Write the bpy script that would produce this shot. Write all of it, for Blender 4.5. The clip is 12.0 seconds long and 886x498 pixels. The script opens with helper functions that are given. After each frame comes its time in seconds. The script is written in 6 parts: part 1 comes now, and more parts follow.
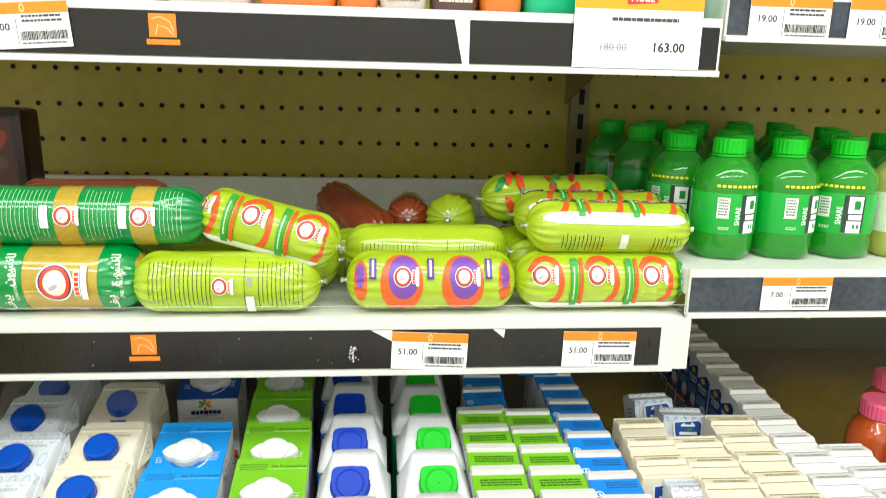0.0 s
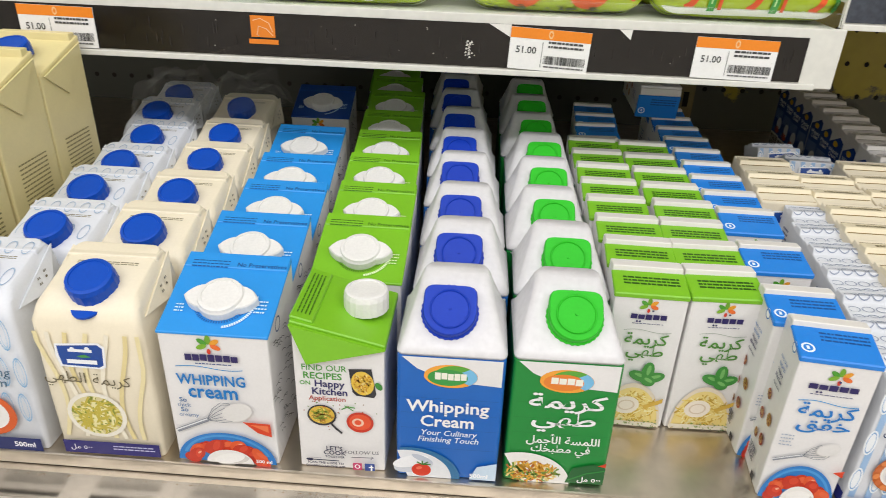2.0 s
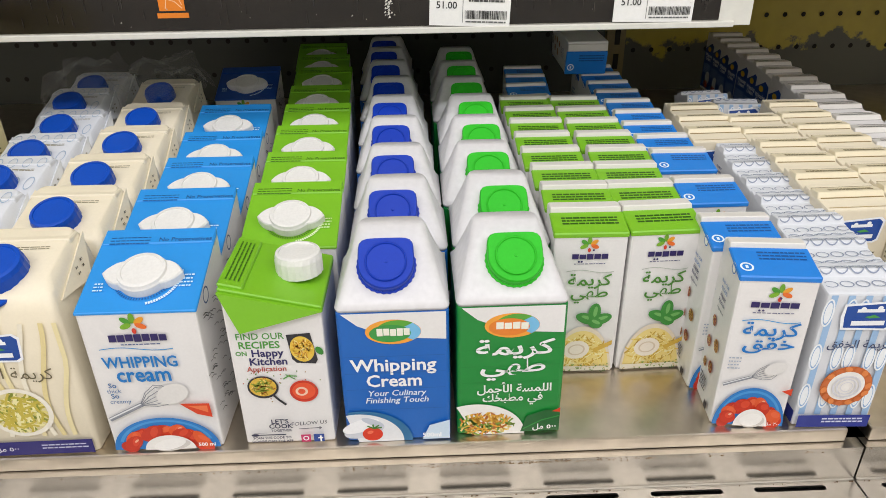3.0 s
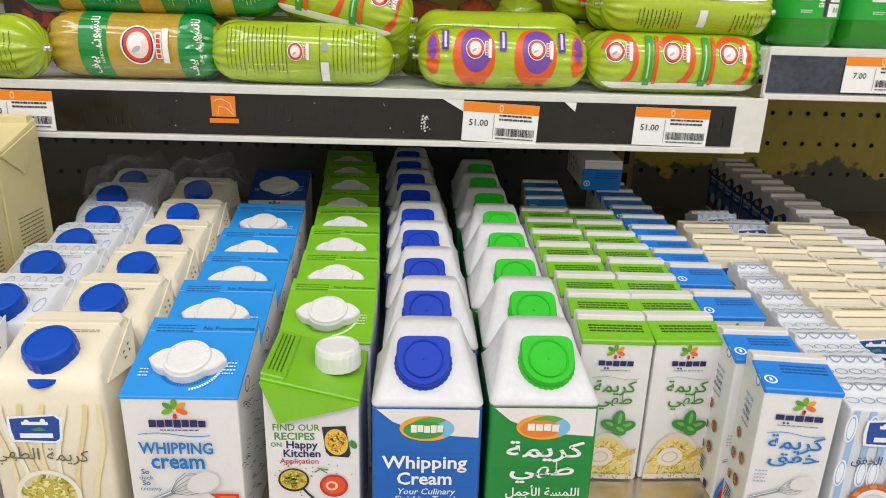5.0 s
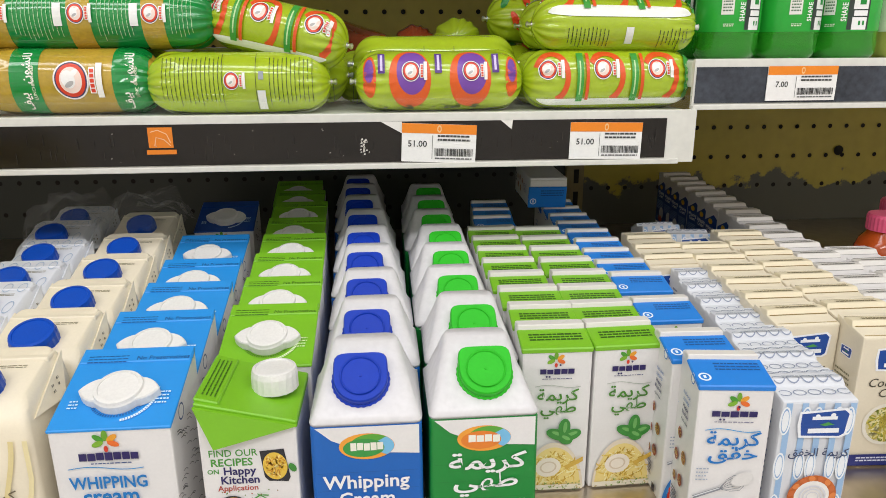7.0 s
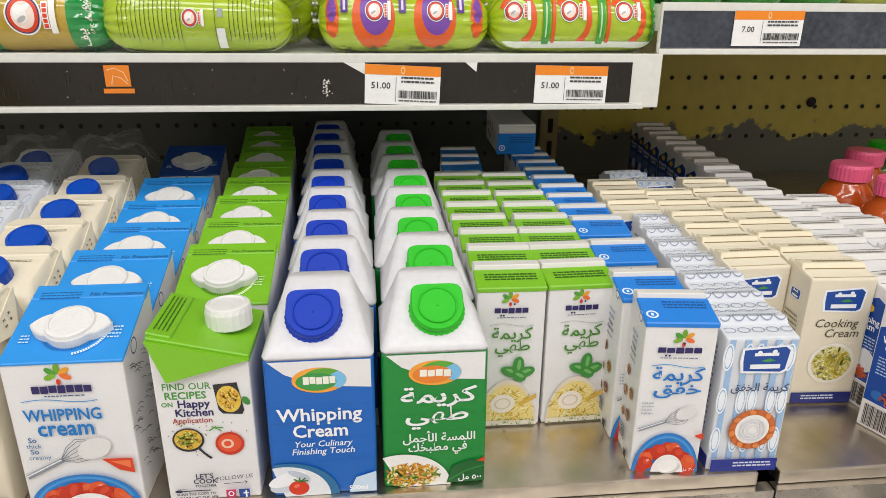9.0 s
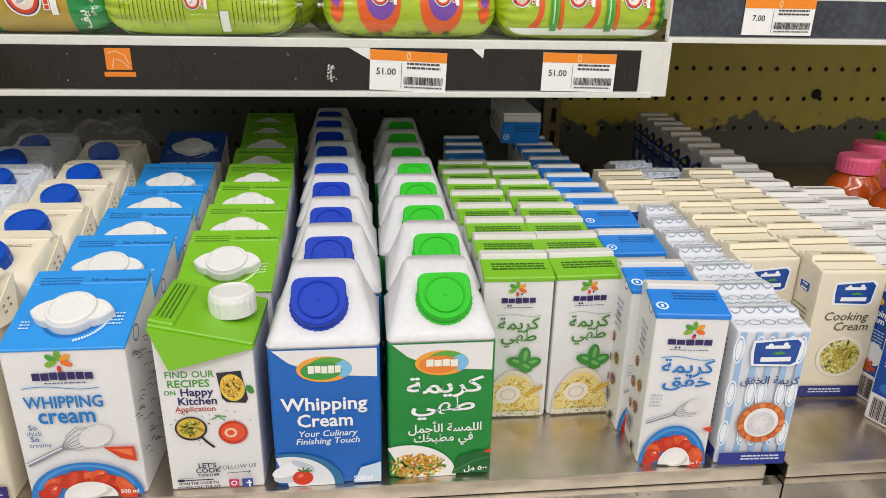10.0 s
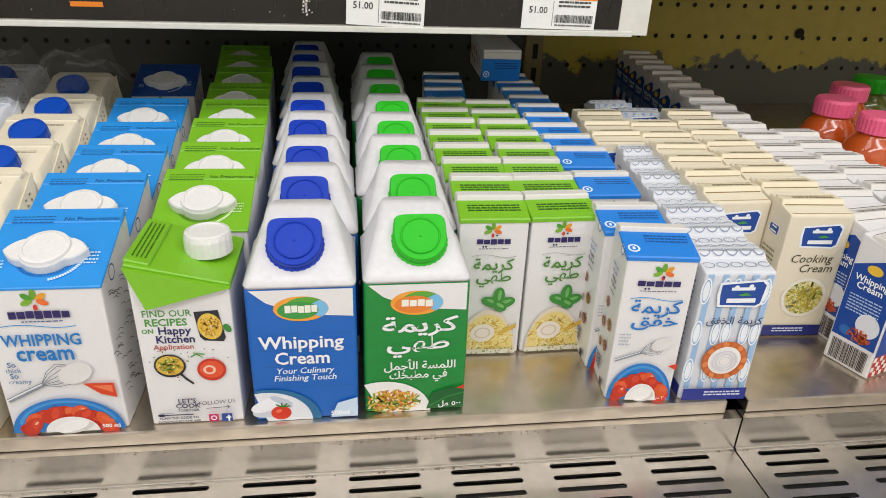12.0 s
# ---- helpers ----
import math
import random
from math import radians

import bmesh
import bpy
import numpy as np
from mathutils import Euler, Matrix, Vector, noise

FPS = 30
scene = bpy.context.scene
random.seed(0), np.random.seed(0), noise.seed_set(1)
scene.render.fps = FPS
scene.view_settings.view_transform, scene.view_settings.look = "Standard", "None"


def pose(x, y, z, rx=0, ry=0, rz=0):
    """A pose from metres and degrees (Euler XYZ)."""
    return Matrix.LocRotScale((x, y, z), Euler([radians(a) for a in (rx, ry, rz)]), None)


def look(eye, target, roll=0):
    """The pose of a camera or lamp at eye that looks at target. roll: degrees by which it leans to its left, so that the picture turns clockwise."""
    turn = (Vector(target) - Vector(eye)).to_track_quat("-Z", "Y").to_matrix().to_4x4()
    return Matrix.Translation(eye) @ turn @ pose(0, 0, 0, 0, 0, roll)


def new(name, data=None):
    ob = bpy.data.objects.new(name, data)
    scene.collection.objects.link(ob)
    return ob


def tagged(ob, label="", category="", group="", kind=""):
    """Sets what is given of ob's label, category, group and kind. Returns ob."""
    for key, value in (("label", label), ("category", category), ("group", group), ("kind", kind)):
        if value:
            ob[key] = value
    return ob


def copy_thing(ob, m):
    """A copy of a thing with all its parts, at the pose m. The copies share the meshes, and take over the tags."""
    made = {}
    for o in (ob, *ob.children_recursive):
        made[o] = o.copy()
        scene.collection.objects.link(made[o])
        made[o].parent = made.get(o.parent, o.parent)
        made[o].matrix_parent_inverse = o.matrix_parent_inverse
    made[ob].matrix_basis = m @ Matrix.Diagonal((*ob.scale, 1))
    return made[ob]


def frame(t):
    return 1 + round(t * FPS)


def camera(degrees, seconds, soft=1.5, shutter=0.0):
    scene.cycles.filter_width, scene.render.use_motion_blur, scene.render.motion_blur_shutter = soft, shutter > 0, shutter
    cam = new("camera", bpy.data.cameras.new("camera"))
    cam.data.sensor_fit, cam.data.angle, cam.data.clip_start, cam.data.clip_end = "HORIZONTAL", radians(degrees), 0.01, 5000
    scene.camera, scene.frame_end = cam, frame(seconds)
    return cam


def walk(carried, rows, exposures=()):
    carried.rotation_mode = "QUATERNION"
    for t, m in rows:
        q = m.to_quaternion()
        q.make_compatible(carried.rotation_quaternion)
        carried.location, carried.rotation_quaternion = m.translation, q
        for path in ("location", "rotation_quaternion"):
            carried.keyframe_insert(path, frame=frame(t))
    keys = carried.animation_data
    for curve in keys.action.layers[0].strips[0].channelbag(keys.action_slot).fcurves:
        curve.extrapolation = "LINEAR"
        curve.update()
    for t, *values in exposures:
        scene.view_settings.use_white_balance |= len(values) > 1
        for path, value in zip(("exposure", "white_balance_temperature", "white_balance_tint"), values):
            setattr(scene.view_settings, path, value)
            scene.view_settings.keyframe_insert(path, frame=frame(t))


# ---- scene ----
cam = camera(65.5, 12.0, soft=0.6, shutter=0.3)
PATH = [
    (0, (-0.0080, -0.3220, 0.4890), (0.1700, 1.6160, 0.0270), 1.30),
    (0.3, (0.0025, -0.3264, 0.4856), (0.1206, 1.5863, -0.0833), 1.40),
    (0.5, (0.0080, -0.3280, 0.4820), (0.0710, 1.5600, -0.1740), 0.70),
    (1, (0.0020, -0.3270, 0.4860), (0.1020, 1.5240, -0.2650), 2.30),
    (1.2, (-0.0021, -0.3376, 0.4556), (0.1210, 1.4618, -0.4111), 3.46),
    (1.5, (0.0010, -0.3490, 0.4050), (0.0960, 1.4190, -0.5240), 3.90),
    (1.7, (-0.0160, -0.3508, 0.3890), (0.0044, 1.4086, -0.5640), 2.70),
    (2, (-0.0210, -0.3500, 0.3660), (-0.1060, 1.4220, -0.5570), 2.20),
    (2.2, (-0.0127, -0.3448, 0.3675), (-0.1326, 1.4267, -0.5577), 1.80),
    (2.5, (-0.0050, -0.3420, 0.3430), (-0.0360, 1.4390, -0.5660), -0.10),
    (2.7, (-0.0070, -0.3480, 0.3320), (0.0470, 1.4210, -0.6000), -0.80),
    (4.3, (-0.0100, -0.3540, 0.3450), (-0.0320, 1.4600, -0.4970), -0.60),
    (4.5, (-0.0210, -0.3680, 0.3440), (-0.0380, 1.4700, -0.4430), 1.70),
    (5, (-0.0350, -0.3710, 0.3390), (0.0250, 1.5200, -0.3110), 1.70),
    (5.5, (-0.0240, -0.3680, 0.3130), (0.0920, 1.5180, -0.3420), 0.10),
    (6, (-0.0180, -0.3730, 0.3200), (0.0880, 1.5370, -0.2630), -0.40),
    (6.5, (-0.0130, -0.3730, 0.3230), (0.1310, 1.5420, -0.2370), -0.60),
    (7, (-0.0110, -0.3780, 0.3290), (0.1380, 1.5360, -0.2320), -0.30),
    (7.5, (-0.0040, -0.3940, 0.3280), (0.0890, 1.5130, -0.2680), 0.00),
    (7.7, (0.0010, -0.3930, 0.3210), (0.1590, 1.4940, -0.3240), 1.40),
    (9.3, (0.0090, -0.3790, 0.3190), (0.2010, 1.4890, -0.3700), 0.50),
    (9.5, (0.0080, -0.3750, 0.3190), (0.1760, 1.4930, -0.3750), 0.20),
    (10, (0.0030, -0.3780, 0.3150), (0.2010, 1.4810, -0.3960), 1.10),
    (10.5, (0.0090, -0.3810, 0.3140), (0.2230, 1.4730, -0.4060), 1.10),
    (11, (0.0160, -0.3830, 0.3130), (0.2280, 1.4620, -0.4300), 0.70),
    (11.5, (0.0150, -0.3780, 0.3170), (0.2840, 1.4190, -0.5190), 2.60),
    (12, (0.0060, -0.3800, 0.3200), (0.2560, 1.3980, -0.5600), 2.30),
]
walk(cam, [(t, look(eye, target, roll)) for t, eye, target, roll in PATH], ((0, 0.30, 6250, -3), (0.5, -0.04, 6050, -1), (1.0, -0.04, 6050, 1), (1.5, -0.14, 6250, 4), (2.0, -0.27, 6350, 7), (2.5, -0.34, 6350, 8), (12, -0.34, 6350, 8)))

# ---- world and lamps ----
world = bpy.data.worlds.new("store_air")
scene.world = world
world.use_nodes = True
world.node_tree.nodes["Background"].inputs[0].default_value = (0.9, 0.95, 1.0, 1)
world.node_tree.nodes["Background"].inputs[1].default_value = 0.09


def area_lamp(name, x, y, z, sx, sy, watts, colour, target):
    data = bpy.data.lights.new(name, "AREA")
    data.shape, data.size, data.size_y, data.energy, data.color = "RECTANGLE", sx, sy, watts, colour
    ob = new(name, data)
    ob.matrix_world = look((x, y, z), target)
    return ob


COOL = (1.0, 0.965, 0.99)
# ceiling tubes over the aisle and the strip lamp under the chiller's canopy
area_lamp("tube_light", 0.0, -0.75, 2.18, 4.4, 0.25, 21.5, COOL, (0.0, -0.5, 0.0))
area_lamp("tube_light", 0.0, -1.8, 2.18, 4.4, 0.25, 68.0, COOL, (0.0, -1.8, 0.0))
area_lamp("canopy_light", 0.1, -0.06, 1.12, 2.6, 0.05, 4.0, COOL, (0.1, 0.35, 0.2))

# ---- materials ----


def mat(name, colour, rough=0.45, metal=0.0, var=0.06, scale=60.0, bump=0.0, bscale=180.0, **more):
    """A surface with a base colour that wanders at two sizes, and fine relief."""
    m = bpy.data.materials.new(name)
    m.use_nodes = True
    nt = m.node_tree
    p = nt.nodes["Principled BSDF"]
    tc = nt.nodes.new("ShaderNodeTexCoord")
    n1, n2 = nt.nodes.new("ShaderNodeTexNoise"), nt.nodes.new("ShaderNodeTexNoise")
    n1.inputs["Scale"].default_value, n2.inputs["Scale"].default_value = scale, scale * 9
    n1.inputs["Detail"].default_value = 4
    add = nt.nodes.new("ShaderNodeMath")
    add.operation = "ADD"
    ramp = nt.nodes.new("ShaderNodeMapRange")
    ramp.inputs["From Min"].default_value, ramp.inputs["From Max"].default_value = 0.6, 1.4
    ramp.inputs["To Min"].default_value, ramp.inputs["To Max"].default_value = 1 - var, 1 + var
    mul = nt.nodes.new("ShaderNodeMix")
    mul.data_type, mul.blend_type = "RGBA", "MULTIPLY"
    mul.inputs["Factor"].default_value = 1
    mul.inputs["A"].default_value = (*colour, 1)
    ln = nt.links.new
    ln(tc.outputs["Object"], n1.inputs["Vector"])
    ln(tc.outputs["Object"], n2.inputs["Vector"])
    ln(n1.outputs["Fac"], add.inputs[0])
    ln(n2.outputs["Fac"], add.inputs[1])
    ln(add.outputs[0], ramp.inputs["Value"])
    ln(ramp.outputs[0], mul.inputs["B"])
    ln(mul.outputs["Result"], p.inputs["Base Color"])
    p.inputs["Roughness"].default_value, p.inputs["Metallic"].default_value = rough, metal
    if bump:
        nb, bp = nt.nodes.new("ShaderNodeTexNoise"), nt.nodes.new("ShaderNodeBump")
        nb.inputs["Scale"].default_value, nb.inputs["Detail"].default_value = bscale, 3
        bp.inputs["Strength"].default_value, bp.inputs["Distance"].default_value = bump, 0.001
        ln(tc.outputs["Object"], nb.inputs["Vector"])
        ln(nb.outputs["Fac"], bp.inputs["Height"])
        ln(bp.outputs[0], p.inputs["Normal"])
    for key, value in more.items():
        p.inputs[key.replace("_", " ")].default_value = value
    return m


def rgb(h):
    return tuple(((int(h[i : i + 2], 16) / 255 + 0.055) / 1.055) ** 2.4 if int(h[i : i + 2], 16) > 10 else int(h[i : i + 2], 16) / 3295 for i in (0, 2, 4))


def paper(name, h, **k):
    k = {"rough": 0.38, "var": 0.03, "bump": 0.12, "bscale": 90.0} | k
    return mat(name, rgb(h), **k)


WHITE = paper("carton_white", "EAE8E6", bump=0.2, bscale=45)
CREAM = paper("carton_cream", "EBE1C8", bump=0.3, bscale=38)
SKY = paper("carton_sky_blue", "2A92E2")
LEAF = paper("carton_leaf_green", "7CBC22")
ROYAL = paper("carton_royal_blue", "1B66BE", bump=0.3, bscale=40)
FOREST = paper("carton_forest_green", "1F8A38", bump=0.3, bscale=40)
NAVY = paper("carton_navy", "1D1F74")
DARKBLUE = paper("carton_dark_blue", "17489E")
GREYFOLD = paper("carton_fold_white", "E2DFD8")
PEARL = mat("moulded_white_plastic", rgb("DCDBDC"), 0.36, var=0.08, scale=22.0, bump=0.3, bscale=40, Subsurface_Weight=0.15, Subsurface_Radius=(0.01, 0.01, 0.01))
CAPW = mat("white_cap_plastic", rgb("E8E7E3"), 0.34, Subsurface_Weight=0.1, Subsurface_Radius=(0.004, 0.004, 0.004))
CAPB = mat("blue_cap_plastic", rgb("0A38B2"), 0.36, Specular_IOR_Level=0.25)
CAPA = mat("azure_cap_plastic", rgb("124CB8"), 0.36, Specular_IOR_Level=0.25)
CAPG = mat("green_cap_plastic", rgb("35BE26"), 0.40, Specular_IOR_Level=0.2)
PINK = mat("pink_cap_plastic", rgb("F2648C"), 0.35)
INKS = {}


def ink(h):
    if h not in INKS:
        INKS[h] = mat("ink_" + h, rgb(h), 0.38, var=0.04)
    return INKS[h]


STEEL = mat("brushed_steel", (0.52, 0.49, 0.44), 0.30, 1.0, var=0.12, scale=9.0, bump=0.05, bscale=14)
STEEL_DECK = mat("dull_steel_deck", (0.64, 0.57, 0.475), 0.31, 1.0, var=0.14, scale=7.0, bump=0.06, bscale=16)
RISER = mat("polished_steel_riser", (0.46, 0.43, 0.385), 0.27, 1.0, var=0.12, scale=16.0, bump=0.05, bscale=12)
RUST = mat("rust_crumbs", (0.16, 0.10, 0.05), 0.9, var=0.4, scale=300.0)
ENAMEL = mat("white_enamel", rgb("E0DFD6"), 0.35, var=0.07, scale=14.0, bump=0.05)
# near-black that stands in for the shade inside gaps and slots
BLACK = mat("gap_shade_black", (0.01, 0.01, 0.01), 0.8)
CASING = mat("chiller_casing", rgb("8C8A84"), 0.5, var=0.1, scale=4)
HOLE = mat("hole_dark", (0.012, 0.01, 0.006), 0.9)
FLOOR = mat("floor_tile", rgb("DAD5CC"), 0.3, var=0.1, scale=2)
WALL = mat("aisle_wall", rgb("EFEDE8"), 0.7, var=0.15, scale=3)
CEIL = mat("ceiling_panel", rgb("E8E6E0"), 0.8, var=0.05, scale=2)
LAMPMAT = bpy.data.materials.new("tube_glow")
LAMPMAT.use_nodes = True
LAMPMAT.node_tree.nodes["Principled BSDF"].inputs["Emission Color"].default_value = (*COOL, 1)
LAMPMAT.node_tree.nodes["Principled BSDF"].inputs["Emission Strength"].default_value = 6
RAIL = mat("price_rail_dark", rgb("1A1511"), 0.2, var=0.6, scale=30.0, bump=0.25, bscale=12, Specular_IOR_Level=0.5)
RAIL_GREY = mat("price_rail_grey", rgb("3E424A"), 0.26, var=0.5, scale=20.0, Specular_IOR_Level=0.35)


def panel_material(name, grime_shade, dirt):
    """Olive cream enamel, dark under a given height with a ragged edge: old dirt on the right panel, painted shade on
    the left.
    """
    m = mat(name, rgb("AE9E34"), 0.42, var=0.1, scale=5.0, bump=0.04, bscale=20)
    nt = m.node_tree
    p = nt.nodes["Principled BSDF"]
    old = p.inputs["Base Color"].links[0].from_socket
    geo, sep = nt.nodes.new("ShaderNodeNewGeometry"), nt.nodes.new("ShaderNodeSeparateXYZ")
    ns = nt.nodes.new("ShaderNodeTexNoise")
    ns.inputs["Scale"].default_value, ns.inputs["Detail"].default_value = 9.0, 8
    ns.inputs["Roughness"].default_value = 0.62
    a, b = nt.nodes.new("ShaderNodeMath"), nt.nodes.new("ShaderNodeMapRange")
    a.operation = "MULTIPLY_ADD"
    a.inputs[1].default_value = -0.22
    b.inputs["From Min"].default_value, b.inputs["From Max"].default_value = grime_shade - 0.115, grime_shade - 0.108
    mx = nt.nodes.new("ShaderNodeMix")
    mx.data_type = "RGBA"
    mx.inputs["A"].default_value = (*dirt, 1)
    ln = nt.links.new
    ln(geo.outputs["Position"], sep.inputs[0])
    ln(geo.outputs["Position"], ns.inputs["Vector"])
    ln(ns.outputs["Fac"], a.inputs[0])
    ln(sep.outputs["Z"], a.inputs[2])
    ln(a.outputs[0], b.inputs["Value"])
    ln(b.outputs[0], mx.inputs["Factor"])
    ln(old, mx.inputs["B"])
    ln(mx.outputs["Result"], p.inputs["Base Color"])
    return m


# left panel: the shade under the shelf is put into the enamel colour
PANEL = panel_material("pegboard_enamel_shaded", 0.29, (0.032, 0.038, 0.028))
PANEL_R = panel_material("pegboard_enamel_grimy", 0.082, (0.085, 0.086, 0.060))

# ---- mesh tools ----


def link(name, bm, mats, parent=None, label="", smooth=False):
    me = bpy.data.meshes.new(name)
    bm.normal_update()
    bm.to_mesh(me)
    bm.free()
    for m in mats if isinstance(mats, (list, tuple)) else [mats]:
        me.materials.append(m)
    if smooth:
        for f in me.polygons:
            f.use_smooth = True
    ob = new(name, me)
    if parent is not None:
        ob.parent = parent
    if label:
        ob["label"] = label
    return ob


def part(name, bm, material, parent, label="", smooth=False):
    return link(name, bm, material, parent, label, smooth)


def empty(name, x=0.0, y=0.0, z=0.0, rz=0.0):
    ob = new(name)
    ob.empty_display_size = 0.02
    ob.matrix_basis = pose(x, y, z, 0, 0, rz)
    return ob


def bevel(bm, width, seg=2):
    if width:
        bmesh.ops.bevel(bm, geom=bm.edges[:], offset=width, segments=seg, profile=0.6, affect="EDGES", clamp_overlap=True)
    return bm


def hexa(points, width=0.0, seg=2):
    """Eight corners: four below, four above, both counter-clockwise from the front left."""
    bm = bmesh.new()
    v = [bm.verts.new(p) for p in points]
    for q in ((3, 2, 1, 0), (4, 5, 6, 7), (0, 1, 5, 4), (1, 2, 6, 5), (2, 3, 7, 6), (3, 0, 4, 7)):
        bm.faces.new([v[i] for i in q])
    return bevel(bm, width, seg)


def box(x0, x1, y0, y1, z0, z1, width=0.0, seg=2):
    return hexa([(x0, y0, z0), (x1, y0, z0), (x1, y1, z0), (x0, y1, z0), (x0, y0, z1), (x1, y0, z1), (x1, y1, z1), (x0, y1, z1)], width, seg)


def lathe(profile, n=32, axis="z"):
    """A turned body from (radius, height) pairs."""
    bm = bmesh.new()
    rings = []
    for r, h in profile:
        if r < 1e-6:
            rings.append([bm.verts.new((0, 0, h))])
        else:
            rings.append([bm.verts.new((r * math.cos(2 * math.pi * i / n), r * math.sin(2 * math.pi * i / n), h)) for i in range(n)])
    for a, b in zip(rings, rings[1:]):
        for i in range(n):
            j = (i + 1) % n
            q = [a[i % len(a)], a[j % len(a)], b[j % len(b)], b[i % len(b)]]
            q = list(dict.fromkeys(q))
            if len(q) > 2:
                bm.faces.new(q)
    if axis == "x":
        bmesh.ops.transform(bm, matrix=pose(0, 0, 0, 0, 90, 0), verts=bm.verts)
    return bm


def loft(rings):
    """Skin between closed rings of equal length, capped at both ends."""
    bm = bmesh.new()
    rr = [[bm.verts.new(p) for p in ring] for ring in rings]
    n = len(rr[0])
    for a, b in zip(rr, rr[1:]):
        for i in range(n):
            bm.faces.new((a[i], a[(i + 1) % n], b[(i + 1) % n], b[i]))
    bm.faces.new(rr[0][::-1])
    bm.faces.new(rr[-1])
    return bm


def rrect(cx, cy, w, d, r, z, n=4):
    out = []
    for sx, sy, a0 in ((1, -1, -90), (1, 1, 0), (-1, 1, 90), (-1, -1, 180)):
        for i in range(n + 1):
            a = radians(a0 + 90 * i / n)
            out.append((cx + sx * (w / 2 - r) + r * math.cos(a), cy + sy * (d / 2 - r) + r * math.sin(a), z))
    return out


# ---- flat print: shapes on a face ----
GLYPHS = {}


def glyphs(text, bold):
    bold = min(bold, 0.021)
    if (text, bold) not in GLYPHS:
        cu = bpy.data.curves.new("print", "FONT")
        cu.body, cu.size, cu.resolution_u, cu.align_x, cu.offset = text, 1.0, 2, "CENTER", bold
        ob = new("print", cu)
        dg = bpy.context.evaluated_depsgraph_get()
        me = bpy.data.meshes.new_from_object(ob.evaluated_get(dg), depsgraph=dg)
        GLYPHS[(text, bold)] = ([v.co.xy[:] for v in me.vertices], [tuple(f.vertices) for f in me.polygons])
        bpy.data.objects.remove(ob)
        bpy.data.curves.remove(cu)
        bpy.data.meshes.remove(me)
    return GLYPHS[(text, bold)]


FORMS = {c: f for c, *f in (
    ("\u0627", 0xFE8D, 0xFE8E, 0, 0), ("\u0623", 0xFE83, 0xFE84, 0, 0), ("\u0628", 0xFE8F, 0xFE90, 0xFE91, 0xFE92),
    ("\u0629", 0xFE93, 0xFE94, 0, 0), ("\u062c", 0xFE9D, 0xFE9E, 0xFE9F, 0xFEA0), ("\u062e", 0xFEA5, 0xFEA6, 0xFEA7, 0xFEA8),
    ("\u0631", 0xFEAD, 0xFEAE, 0, 0), ("\u0646", 0xFEE5, 0xFEE6, 0xFEE7, 0xFEE8), ("\u0634", 0xFEB5, 0xFEB6, 0xFEB7, 0xFEB8), ("\u0648", 0xFEED, 0xFEEE, 0, 0),
    ("\u0633", 0xFEB1, 0xFEB2, 0xFEB3, 0xFEB4), ("\u0637", 0xFEC1, 0xFEC2, 0xFEC3, 0xFEC4),
    ("\u0641", 0xFED1, 0xFED2, 0xFED3, 0xFED4), ("\u0642", 0xFED5, 0xFED6, 0xFED7, 0xFED8), ("\u0643", 0xFED9, 0xFEDA, 0xFEDB, 0xFEDC),
    ("\u0644", 0xFEDD, 0xFEDE, 0xFEDF, 0xFEE0), ("\u0645", 0xFEE1, 0xFEE2, 0xFEE3, 0xFEE4), ("\u0647", 0xFEE9, 0xFEEA, 0xFEEB, 0xFEEC),
    ("\u064a", 0xFEF1, 0xFEF2, 0xFEF3, 0xFEF4))}


def arabic(text):
    """The joined letter forms, in the order in which they stand from left to right."""
    words = []
    for w in text.split(" "):
        r = ""
        for i, c in enumerate(w):
            if c not in FORMS:
                r += c
                continue
            before = i > 0 and w[i - 1] in FORMS and FORMS[w[i - 1]][2]
            after = i < len(w) - 1 and w[i + 1] in FORMS and FORMS[c][2]
            r += chr(FORMS[c][3 if before and after else 1 if before else 2 if after else 0])
        words.append(r[::-1])
    return " ".join(words[::-1])


